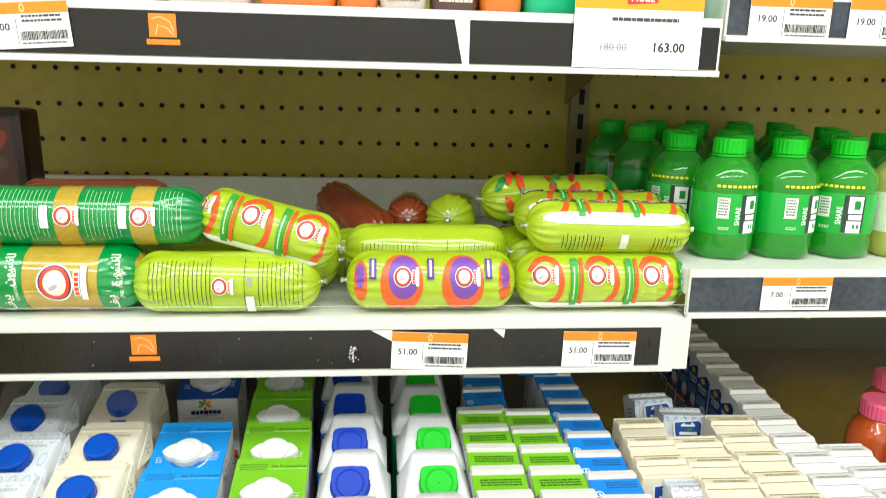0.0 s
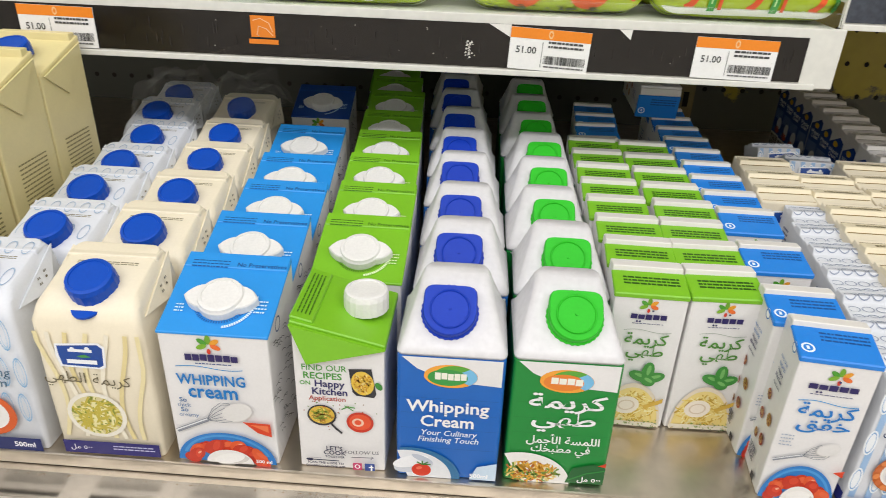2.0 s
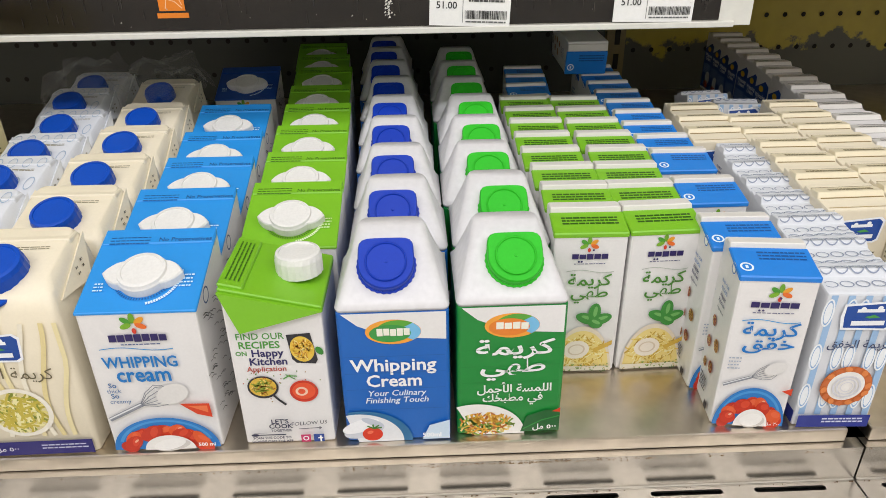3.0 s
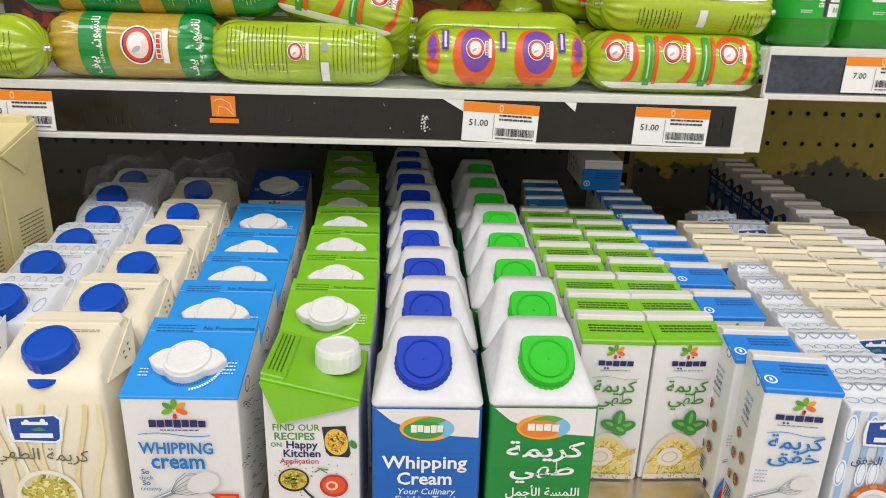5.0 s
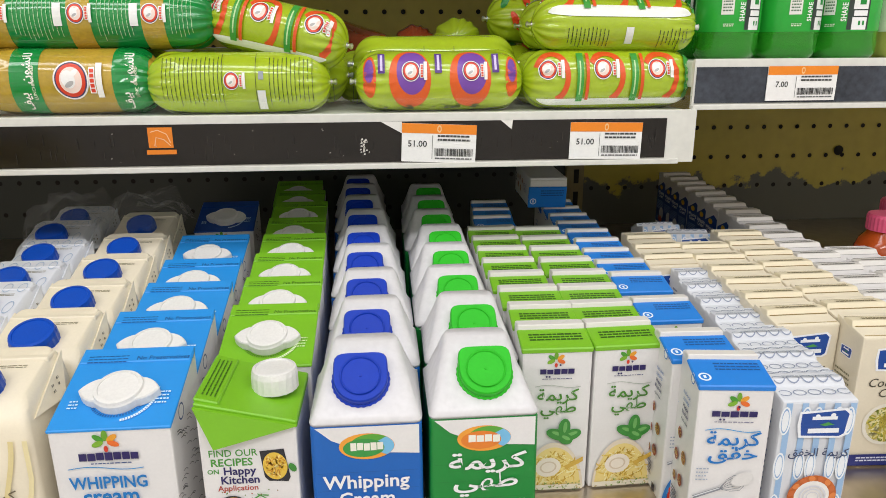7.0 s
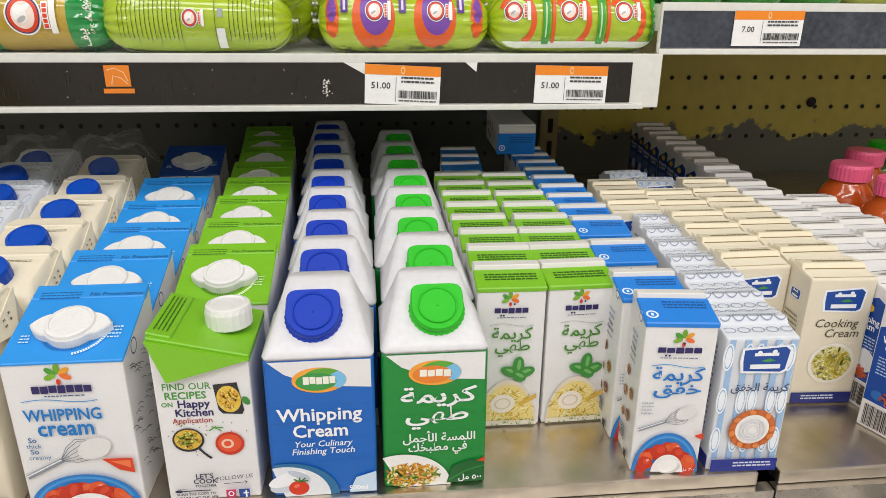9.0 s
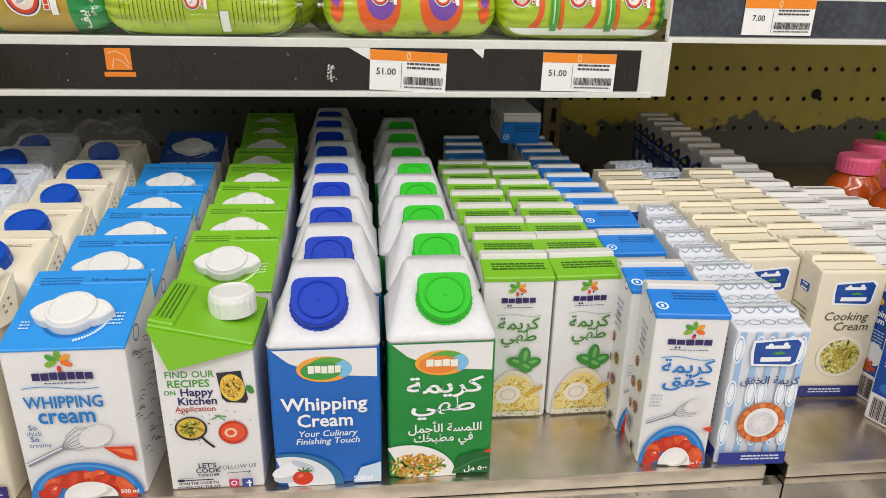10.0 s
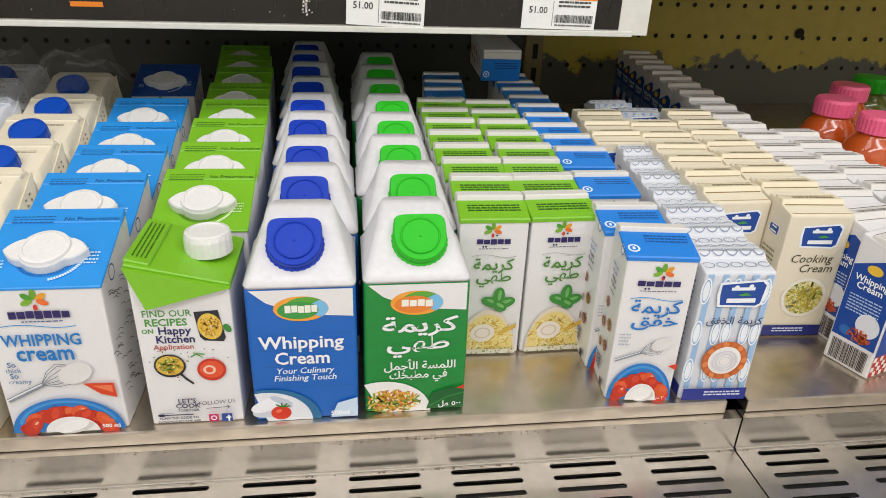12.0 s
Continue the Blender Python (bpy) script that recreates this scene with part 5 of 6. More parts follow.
def blue_side_brik():
    """Slim whipping cream carton seen from its printed blue flank."""
    w, d, hf, hb = 0.050, 0.0380, 0.1060, 0.112
    t = slope_carton("whipping_cream_carton", w, d, hf, hb, WHITE, "slim white-topped whipping cream carton with a blue printed flank", "cream carton", "blue-flanked cartons")
    part("fin", hexa([(-w / 2, d * 0.42, hb - 0.004), (w / 2, d * 0.42, hb - 0.004), (w / 2, d * 0.85, hb - 0.004), (-w / 2, d * 0.85, hb - 0.004), (-w / 2 + 0.001, d * 0.5, hb + 0.0010), (w / 2 - 0.001, d * 0.5, hb + 0.0010), (w / 2 - 0.001, d * 0.8, hb + 0.0004), (-w / 2 + 0.001, d * 0.8, hb + 0.0004)], 0.0006, 1), GREYFOLD, t)
    p = Print()
    p.bars("6E6C66", 0.0, 0.0225, 0.036, 0.0040, 2, 4, 0.5).rect("86847C", -w / 2 + 0.001, 0.0148, w / 2 - 0.001, 0.0156).rect("7A776E", -w / 2 + 0.001, 0.0300, w / 2 - 0.001, 0.0312)
    p.build("top_print", face_fin_top(w, d, hf, hb), t)
    x = w / 2
    p = Print()
    p.poly(DARKBLUE, [(-d + 0.0012, 0.024), (-0.0012, 0.024), (-0.0012, 0.093), (-0.012, 0.098), (-d + 0.0012, 0.086)])
    p.oval("F2C53A", -0.020, 0.087, 0.0062, 0.0040).text("FFFFFF", "Whipping", -0.0195, 0.0750, 0.0076, 0.03, stretch=0.9).text("FFFFFF", "Cream", -0.0195, 0.0690, 0.0076, 0.03)
    p.bars("B8D0F0", -0.0195, 0.055, 0.026, 0.016, 6, 4, 0.4).oval("E8EAF0", -0.012, 0.042, 0.0095, 0.010).oval("2F6FB8", -0.027, 0.031, 0.005, 0.004)
    p.strands(("B5482A", "D9653A"), -0.016, 0.031, 0.010, 0.006, 24, 4, 0.005, 0.0012)
    p.barcode(-d + 0.004, 0.003, -0.004, 0.021, 12, "4A3A30")
    p.build("side_print", face_left(-x), t)
    p = Print()
    p.rect(DARKBLUE, -x + 0.0012, 0.020, x - 0.0012, 0.092).rect("C23A2A", -x + 0.0012, 0.0012, x - 0.0012, 0.020)
    for i in range(12):
        for k in range(4):
            if (i + k) % 2:
                p.rect("F2ECE6", -x + 0.0015 + i * 0.00385, 0.0015 + k * 0.0046, -x + 0.0052 + i * 0.00385, 0.0058 + k * 0.0046)
    p.text("FFFFFF", "Whipping", 0, 0.070, 0.0095, 0.03).text("FFFFFF", "Cream", 0, 0.060, 0.0095, 0.03).oval("EDEFF2", 0.004, 0.036, 0.014, 0.013)
    p.build("front_print", face_front(0.0), t)
    return t


def put(make_first, spots, jitter=0.0, seed=0):
    """The first thing of a kind at the first spot, copies at the others. Spots: x, y and a turn in degrees."""
    rnd = random.Random(seed)
    for i, s in enumerate(spots):
        x, y, turn = (*s, 0.0)[:3]
        m = pose(x + rnd.uniform(-jitter, jitter), y, s[3] if len(s) > 3 else 0.0003, 0, 0, turn + rnd.uniform(-1, 1) * jitter * 900)
        if i == 0:
            make_first.matrix_basis = m
        else:
            copy_thing(make_first, m)


J = 0.0008
put(blue_cap_500(False), [(-0.351, 0.004), (-0.338, 0.074), (-0.346, 0.147), (-0.349, 0.209), (-0.358, 0.286), (-0.386, 0.371), (-0.392, 0.446)], J, 1)
put(blue_cap_500(True), [(-0.268, 0.005), (-0.266, 0.078), (-0.270, 0.149), (-0.276, 0.226), (-0.284, 0.303), (-0.300, 0.404)], J, 2)
put(blue_top_500(), [(-0.184, 0.006), (-0.187, 0.077), (-0.189, 0.146), (-0.193, 0.216), (-0.203, 0.306)], J, 3)
put(turned_green_500(), [(-0.103, 0.007, 0)])
put(green_top_500(), [(-0.105, 0.084), (-0.108, 0.154), (-0.112, 0.229), (-0.117, 0.303), (-0.124, 0.380), (-0.129, 0.470), (-0.138, 0.546), (-0.147, 0.622)], J, 4)
put(tetra_top(False), [(-0.030, 0.006), (-0.028, 0.083), (-0.030, 0.156), (-0.033, 0.236), (-0.038, 0.311), (-0.042, 0.393), (-0.048, 0.478), (-0.053, 0.557), (-0.055, 0.630)], J, 5)
put(tetra_top(True), [(0.0445, 0.009), (0.0465, 0.086), (0.043, 0.158), (0.043, 0.233), (0.044, 0.308), (0.040, 0.385), (0.038, 0.466), (0.040, 0.548)], J, 6)
put(green_brik(), [(0.1085 - 0.0004 * i, 0.0745 + 0.0425 * i, 0) for i in range(8)], 0.0019, 7)
put(green_brik(), [(0.1630 - 0.0003 * i, 0.0755 + 0.0415 * i, 0) for i in range(8)], 0.0019, 8)
put(blue_brik(), [(0.2100, 0.0085, -6), (0.2090, 0.049, -3), (0.2150, 0.120, 0)] + [(0.2145, 0.188 + 0.0400 * i, 0) for i in range(9)], 0.0017, 9)
put(slim_badge_200("whip"), [(0.2655 + 0.13 * y, y, -2 if i == 0 else 0) for i, y in enumerate((0.005, 0.044, 0.082, 0.120, 0.158, 0.196, 0.234))], 0.0014, 10)
put(slim_badge_200("cook"), [(0.376, 0.082, -3)] + [(0.376 + 0.07 * (0.0388 * i), 0.082 + 0.0388 * i, 0) for i in range(1, 8)]
    + [(0.321 + 0.07 * 0.0388 * i, 0.112 + 0.0388 * i, 0) for i in range(6)] + [(0.2785 + 0.10 * 0.039 * i, 0.273 + 0.039 * i, 0) for i in range(3)], 0.0016, 11)
put(blue_side_brik(), [(0.4260, 0.026, 20), (0.4310, 0.070, 10)] + [(0.435 + 0.095 * (0.0415 * i), 0.117 + 0.0415 * i, 0) for i in range(17)]
    + [(0.487 + 0.05 * (0.0405 * i), 0.05 + 0.0405 * i, 0) for i in range(7)], 0.0014, 12)
put(tall_carton(), [(-0.4385, 0.078 + 0.0725 * i, 0) for i in range(3)], J, 13)

# loose cartons at the back of the rows
put(blue_top_500(DARKBLUE), [(-0.221, 0.480, 2)])
put(blue_brik(), [(0.118, 0.425, 3), (0.120, 0.468, -2), (0.124, 0.512, 0)], J, 14)
put(green_brik(), [(0.112, 0.374, 6)], 0, 15)
lying = blue_brik()
lying.matrix_basis = pose(0.1975, 0.610, 0.1275, 90, 0, -2)
leaning = slim_badge_200("whip")
leaning.matrix_basis = pose(0.338, 0.412, 0.012, -24, 0, 4)
copy_thing(leaning, pose(0.352, 0.372, 0.010, -20, 0, -5))

# crumpled clear wrap left over the rearmost half-litre cartons
WRAP = mat("clear_wrap", (0.9, 0.92, 0.92), 0.12, var=0.0, Alpha=0.06, Specular_IOR_Level=1.0)


def plastic_wrap(x, y, z, w, d, seed):
    """A thin crumpled sheet that lies over a carton's top and hangs down at its edges."""
    rnd = random.Random(seed)
    bm = bmesh.new()
    n, m = 15, 13
    grid = []
    for j in range(m):
        row = []
        for i in range(n):
            a, b = 2 * i / (n - 1) - 1, 2 * j / (m - 1) - 1
            drop = 0.030 * max(0.0, abs(a) - 0.62) ** 1.2 / 0.32 + 0.030 * max(0.0, -b - 0.62) ** 1.2 / 0.32
            row.append(bm.verts.new((a * w / 2 + rnd.gauss(0, 0.0016), b * d / 2 + rnd.gauss(0, 0.0016), 0.012 + 0.008 * math.sin(5 * a + seed) * math.cos(3 * b) + rnd.gauss(0, 0.0030) - drop)))
        grid.append(row)
    for j in range(m - 1):
        for i in range(n - 1):
            bm.faces.new((grid[j][i], grid[j][i + 1], grid[j + 1][i + 1], grid[j + 1][i]))
    ob = tagged(link("plastic_wrap", bm, WRAP), "crumpled clear plastic wrap lying over the rear cartons", "plastic wrap", group="clear wraps over the cartons")
    ob.matrix_basis = pose(x, y, z)
    return ob


plastic_wrap(-0.300, 0.440, 0.148, 0.092, 0.085, 3)
plastic_wrap(-0.390, 0.452, 0.146, 0.090, 0.080, 8)

# ---- sausages on the shelf ----
FILM = {"rough": 0.16, "var": 0.06, "scale": 30.0, "bump": 0.35, "bscale": 55.0, "Coat_Weight": 0.6, "Coat_Roughness": 0.08}
LIME = mat("lime_sausage_film", rgb("A8C022"), **FILM)
GOLD = mat("gold_sausage_film", rgb("B89A34"), **(FILM | {"var": 0.16}))
GREEN = mat("green_sausage_film", rgb("178A3C"), **FILM)
RUST = mat("rust_sausage_film", rgb("8E3A1C"), **(FILM | {"var": 0.2}))
CLIP = mat("aluminium_clip", (0.75, 0.74, 0.72), 0.3, 1.0)


def sausage(kind, length, r, base, label):
    """A film-wrapped sausage lying along x, puckered to a metal clip at both ends."""
    t = tagged(empty("sausage"), label, "sausage", group="film-wrapped sausages")
    half, e = length / 2, min(0.030, r * 0.95)

    def rad(u):
        q = max(0.0, abs(u) - (half - e)) / e
        return r * (1 - 0.03 * (u / half) ** 2) * math.sqrt(max(0.0, 1 - min(q, 1.0) ** 2.2))

    def skin(u, a):
        q = max(0.0, abs(u) - (half - e * 1.5)) / (e * 1.5)
        return max(0.0028, rad(u) * (1 + 0.075 * q * math.cos(13 * a + 2 * math.sin(3 * a)) + 0.012 * math.sin(3 * a + 40 * u)))

    n, m = 78, 52
    us = [half * math.sin(math.pi / 2 * (2 * i / m - 1)) for i in range(m + 1)]
    bm = bmesh.new()
    rings = []
    for u in us:
        ring = []
        for k in range(n):
            a = 2 * math.pi * k / n
            rr = skin(u, a)
            ring.append(bm.verts.new((u, -rr * math.cos(a), rr * math.sin(a))))
        rings.append(ring)
    for a, b in zip(rings, rings[1:]):
        for k in range(n):
            bm.faces.new((a[k], a[(k + 1) % n], b[(k + 1) % n], b[k]))
    bm.faces.new(rings[0][::-1])
    bm.faces.new(rings[-1])
    bmesh.ops.recalc_face_normals(bm, faces=bm.faces)
    part("casing", bm, base, t, "", True)
    for s in (-1, 1):
        bm = lathe([(0.0, -0.003), (0.0034, -0.003), (0.0036, 0.0), (0.0018, 0.001), (0.0034, 0.005), (0.0022, 0.0062), (0.0, 0.006)], 12)
        bmesh.ops.transform(bm, matrix=Matrix.Translation((s * half, 0, 0)) @ pose(0, 0, 0, 0, 90 * s, 0), verts=bm.verts)
        part("clip", bm, CLIP, t)

    def wrap(u, v, h):
        a = v / r
        u = max(-half + 0.009, min(half - 0.009, u))
        rr = skin(u, a) + 0.0002 + h
        return (u, -rr * math.cos(a), rr * math.sin(a))

    p = Print(0.0001)

    def upright(colour, u0, v0, u1, v1, nv=8):
        pts = [(u, v0 + (v1 - v0) * k / nv) for k in range(nv + 1) for u in (u0, (u0 + u1) / 2, u1)]
        p.add(colour, pts, [(3 * k + i, 3 * k + i + 1, 3 * k + i + 4, 3 * k + i + 3) for k in range(nv) for i in range(2)])

    def emblem(u, v, s, c="D8401F", words=True):
        """A red oval badge edged in white and navy, with a plain pale head shape and two upright bars beside it."""
        p.level = 8
        p.oval("F4F1EA", u, v, s * 1.04, s * 1.16, n=30, rings=8).oval("2A2F5E", u, v, s * 0.94, s * 1.06, n=30, rings=8).oval(c, u, v, s * 0.86, s * 0.98, n=30, rings=8)
        p.oval("F3DCCF", u, v, s * 0.66, s * 0.76, n=24, rings=6)
        p.oval("F6F4F0", u - s * 0.15, v + s * 0.05, s * 0.40, s * 0.52, 15, rings=2, n=18)
        p.oval("F6F4F0", u + s * 0.18, v + s * 0.40, s * 0.30, s * 0.16, 40, rings=1, n=12).oval("B9B6B4", u - s * 0.10, v - s * 0.22, s * 0.30, s * 0.14, 30, rings=1, n=12)
        if words:
            for k, (du, hh) in enumerate(((1.12, 0.75), (1.52, 1.0))):
                upright("F4F1EA", u + s * (du - 0.06), v - s * hh, u + s * (du + 0.30), v + s * hh)
                rows = 5 + k
                for q in range(rows):
                    p.level = 16
                    v0 = v - s * hh * 0.92 + 2 * s * hh * 0.92 * q / rows
                    p.rect(c, u + s * du, v0, u + s * (du + 0.24), v0 + 2 * s * hh * 0.92 / rows * 0.78)

    def columns(u0, u1, v0, v1, colour, step=0.0046, seed=1, w=0.0013):
        rnd = random.Random(seed)
        u = u0
        while u < u1:
            v = v1 - rnd.random() * 0.004
            pts, faces = [], []
            while v > v0 + rnd.random() * 0.01:
                d = rnd.uniform(0.002, 0.006)
                k = len(pts)
                pts += [(u, v), (u + w, v), (u + w, v - d), (u, v - d)]
                faces.append((k, k + 1, k + 2, k + 3))
                v -= d + 0.0007
            p.level = 2
            p.add(colour, pts, faces)
            u += step

    def band(colour, u0, u1, v0=-0.075, v1=0.075, nv=44):
        nu, p.level = 8, 0
        pts = [(u0 + (u1 - u0) * i / nu, v0 + (v1 - v0) * k / nv) for i in range(nu + 1) for k in range(nv + 1)]
        p.add(colour, pts, [(i * (nv + 1) + k, (i + 1) * (nv + 1) + k, (i + 1) * (nv + 1) + k + 1, i * (nv + 1) + k + 1) for i in range(nu) for k in range(nv)])

    def stripe(colour, v0, v1):
        nu, p.level = 40, 4
        lim = half - 0.013
        vm, hv = (v0 + v1) / 2, (v1 - v0) / 2
        pts = [(-lim + 2 * lim * i / nu, vm + hv * (k / 3 - 1) * math.sqrt(max(0.02, 1 - abs(2 * i / nu - 1) ** 6))) for i in range(nu + 1) for k in range(7)]
        p.add(colour, pts, [(7 * i + k, 7 * i + 7 + k, 7 * i + 8 + k, 7 * i + 1 + k) for i in range(nu) for k in range(6)])

    lim = half - 0.008
    if kind == "lime":
        columns(-half + 0.022, -0.016, -0.024, 0.030, "3C4A18", 0.0042, 4, 0.0007)
        columns(0.034, half - 0.014, -0.024, 0.030, "3C4A18", 0.0042, 7, 0.0007)
        emblem(-0.003, 0.003, 0.0075)
        upright("39441A", -0.0123, -0.034, -0.0117, 0.033, 16), upright("39441A", 0.0207, -0.030, 0.0213, 0.033, 16)
        upright("EFEFEA", 0.022, -0.028, 0.030, -0.006)
        columns(0.0225, 0.0295, -0.027, -0.007, "2A2A2A", 0.0011, 3, 0.0006)
        p.rect("9AA0A0", 0.0235, 0.004, 0.0285, 0.012)
        stripe("E4EAD8", -0.047, -0.041)
    elif kind == "gold":
        for u in (-0.048, 0.050):
            band(GREEN, u, u + 0.028)
            p.text("F2F0E6", arabic("لانشون"), u + 0.020, 0.016, 0.012, 0.03, 90).text("F2F0E6", arabic("بيف"), u + 0.016, -0.020, 0.012, 0.03, 90).text("E6EBD0", "LUNCHEON BEEF", u + 0.0235, 0.0, 0.0044, 0.01, 90)
        emblem(0.011, 0.002, 0.0165)
        band(RUST, -half + 0.006, -half + 0.012)
        band(GREEN, half - 0.020, half - 0.004)
    elif kind == "green":
        for u in (-0.085, -0.005, 0.066):
            band(GOLD, u, u + 0.022)
            emblem(u + 0.009, 0.004, 0.0085)
        for u0, u1 in ((-0.056, -0.010), (0.024, 0.060), (0.094, 0.118)):
            columns(u0, u1, -0.022, 0.034, "B4D8A8", 0.0040, int(u0 * 1000) + 99, 0.0006)
        for u in (-0.018, 0.055):
            upright("EFEFEA", u, -0.008, u + 0.008, 0.014)
            columns(u + 0.0006, u + 0.0075, -0.0075, 0.0135, "2A2A2A", 0.0011, 3, 0.0006)
    elif kind == "purple":
        for u in (-0.074, 0.074):
            p.level = 0
            p.oval("E2601C", u, 0.006, 0.0075, 0.026, rings=12, n=30).oval("7A4AA8", u, 0.013, 0.0050, 0.014, rings=8, n=24)
        for u in (-0.032, 0.030):
            p.level = 0
            p.oval("E2601C", u, 0.004, 0.0215, 0.034, rings=16, n=40).oval("7A4AA8", u + 0.002, 0.011, 0.0155, 0.024, rings=12, n=36)
            emblem(u + 0.001, 0.011, 0.0090, words=abs(u) < 0.05)
        for u in (-0.061, -0.003, 0.056):
            upright("5A3488", u - 0.0035, 0.0085, u + 0.0035, 0.030), upright("D9CCEC", u - 0.0012, 0.011, u + 0.0012, 0.028)
        rnd = random.Random(3)
        for _ in range(26):
            p.level = 2
            u = rnd.uniform(-0.07, 0.05)
            p.rect("4A5A1A", u, -0.030 + rnd.uniform(-0.004, 0.004), u + rnd.uniform(0.002, 0.006), -0.0294 + rnd.uniform(-0.004, 0.004))
        stripe("E4EAD8", -0.052, -0.044)
    elif kind in ("red", "redtop"):
        v0 = 0.0 if kind == "red" else 0.042
        for u in (-0.066, -0.008, 0.050):
            p.level = 0
            p.oval("E0571E", u, v0 + 0.004, 0.0200, 0.032, rings=3, n=34, inner=0.72, start=-70, end=150)
            emblem(u - 0.004, v0 + 0.012, 0.0095)
            upright("3F9A3A", u + 0.0265, v0 - 0.022, u + 0.0335, v0 + 0.030, 12), upright("BFE0A0", u + 0.0290, v0 - 0.014, u + 0.0305, v0 + 0.020)
            upright("E0571E", u + 0.0360, v0 - 0.020, u + 0.0395, v0 + 0.030, 12)
        stripe("ECEFE6", v0 - (0.0290 if kind == "red" else 0.030), v0 - (0.0195 if kind == "red" else 0.017))
        if kind == "redtop":
            columns(-0.055, -0.012, -0.022, 0.002, "2E3A12", 0.0042, 9, 0.0008)
            columns(0.042, 0.072, -0.022, 0.002, "2E3A12", 0.0042, 5, 0.0008)
            upright("EFEFEA", 0.006, -0.016, 0.014, 0.002)
            columns(0.0065, 0.0135, -0.0155, 0.0015, "2A2A2A", 0.0011, 3, 0.0006)
    elif kind == "chilli":
        rnd = random.Random(11)
        for _ in range(46):
            p.oval(("C42A1C", "2F8A3A", "E0481E")[_ % 3], rnd.uniform(-lim, lim) * 0.9, rnd.uniform(-0.05, 0.09), 0.0045, 0.012, rnd.uniform(-30, 30), rings=2, n=12)
    p.build("film_print", wrap, t)
    return t


def lay(ob, x, y, z, rz=0.0, ry=0.0, roll=0.0):
    k = 0.968
    ob.matrix_basis = Matrix.Translation((-0.03 + (x + 0.03) * 0.945, y - 0.044, Z1 + (z - Z1) * k)) @ Matrix.Scale(k, 4) @ Euler((0, radians(ry), radians(rz))).to_matrix().to_4x4() @ Matrix.Rotation(radians(roll), 4, "X")
    return ob


Z1 = 0.2665
R1 = 0.031
LIMEL = "lime-green film-wrapped sausage with dark small print"
lay(sausage("gold", 0.182, 0.0330, GOLD, "gold film-wrapped sausage with green bands and red emblem"), -0.340, 0.402, Z1 + 0.0335)
lime = lay(sausage("lime", 0.186, R1, LIME, LIMEL), -0.165, 0.392, Z1 + R1)
lay(sausage("purple", 0.178, R1, LIME, "lime-green sausage with orange and purple drop shapes"), 0.047, 0.396, Z1 + R1)
lay(sausage("red", 0.186, R1, LIME, "lime-green sausage with orange arcs and a white stripe"), 0.233, 0.398, Z1 + R1)
lay(sausage("green", 0.270, 0.0300, GREEN, "long green sausage with gold bands lying on another"), -0.325, 0.412, Z1 + 0.094, 0, 0, -2)
lay(sausage("red", 0.150, 0.0290, LIME, "lime-green sausage tilted across the pile"), -0.124, 0.408, Z1 + 0.083, -14, 12, -8)
redtop = lay(sausage("redtop", 0.178, 0.0275, LIME, "lime-green sausage with a white stripe on the pile"), 0.240, 0.403, Z1 + 0.0862, 0, 1, 8)
lay(copy_thing(redtop, Matrix.Identity(4)), 0.238, 0.462, Z1 + 0.088, 0, 0, 8)
lay(copy_thing(lime, Matrix.Identity(4)), -0.150, 0.458, Z1 + R1 + 0.004, 2, 0, 70)
lay(copy_thing(lime, Matrix.Identity(4)), 0.046, 0.456, Z1 + R1 + 0.016, -2, 0, 25)
lay(copy_thing(lime, Matrix.Identity(4)), 0.020, 0.512, Z1 + R1, 3, 0, 70)
lay(copy_thing(lime, Matrix.Identity(4)), -0.512, 0.374, Z1 + R1, -8, 0, 20)
lay(copy_thing(lime, Matrix.Identity(4)), 0.232, 0.463, Z1 + R1, 0, 0, 90)
lay(copy_thing(lime, Matrix.Identity(4)), 0.094, 0.590, Z1 + R1 + 0.030, 78, 8, 60)
lay(copy_thing(lime, Matrix.Identity(4)), -0.340, 0.470, Z1 + 0.033, 0, 0, 30)
chilli = lay(sausage("chilli", 0.175, 0.0290, LIME, "lime-green sausage printed with red and green peppers"), 0.205, 0.520, Z1 + 0.098, 6, 0, 0)
lay(copy_thing(chilli, Matrix.Identity(4)), 0.166, 0.500, Z1 + 0.040, 24, -4, 0)
lay(copy_thing(chilli, Matrix.Identity(4)), 0.250, 0.580, Z1 + 0.029, 8, 0, 50)
rust = lay(sausage("plain", 0.165, 0.0290, RUST, "rust-brown film-wrapped sausage lying towards the back"), -0.042, 0.580, Z1 + 0.062, 118, -10, 0)
lay(copy_thing(rust, Matrix.Identity(4)), -0.330, 0.485, Z1 + 0.092, 2, 0, 0)
lay(sausage("purple", 0.160, 0.0280, RUST, "brown and purple sausage lying towards the back"), 0.030, 0.610, Z1 + 0.060, 88, 6, 60)

# red meat pack far at the back of the shelf
pack = tagged(empty("meat_pack", -0.500, 0.55, Z1), "dark red packed meat tray standing on the shelf", "meat pack")
part("tray", box(-0.065, 0.065, 0, 0.05, 0, 0.185, 0.010), ink("2A1712"), pack)
p = Print()
p.rect("4A1C12", -0.052, 0.010, 0.052, 0.172)
rnd = random.Random(31)
for k in range(34):
    p.oval(("8E2A18", "A8432A", "6E2416", "B85A3A", "5A3A1C")[k % 5], rnd.uniform(-0.040, 0.040), rnd.uniform(0.024, 0.150), rnd.uniform(0.006, 0.014), rnd.uniform(0.004, 0.009), rnd.uniform(0, 180), n=14, rings=1)
p.rect("C9B08A", -0.045, 0.152, 0.02, 0.166)
p.build("print", face_front(0.0), pack)
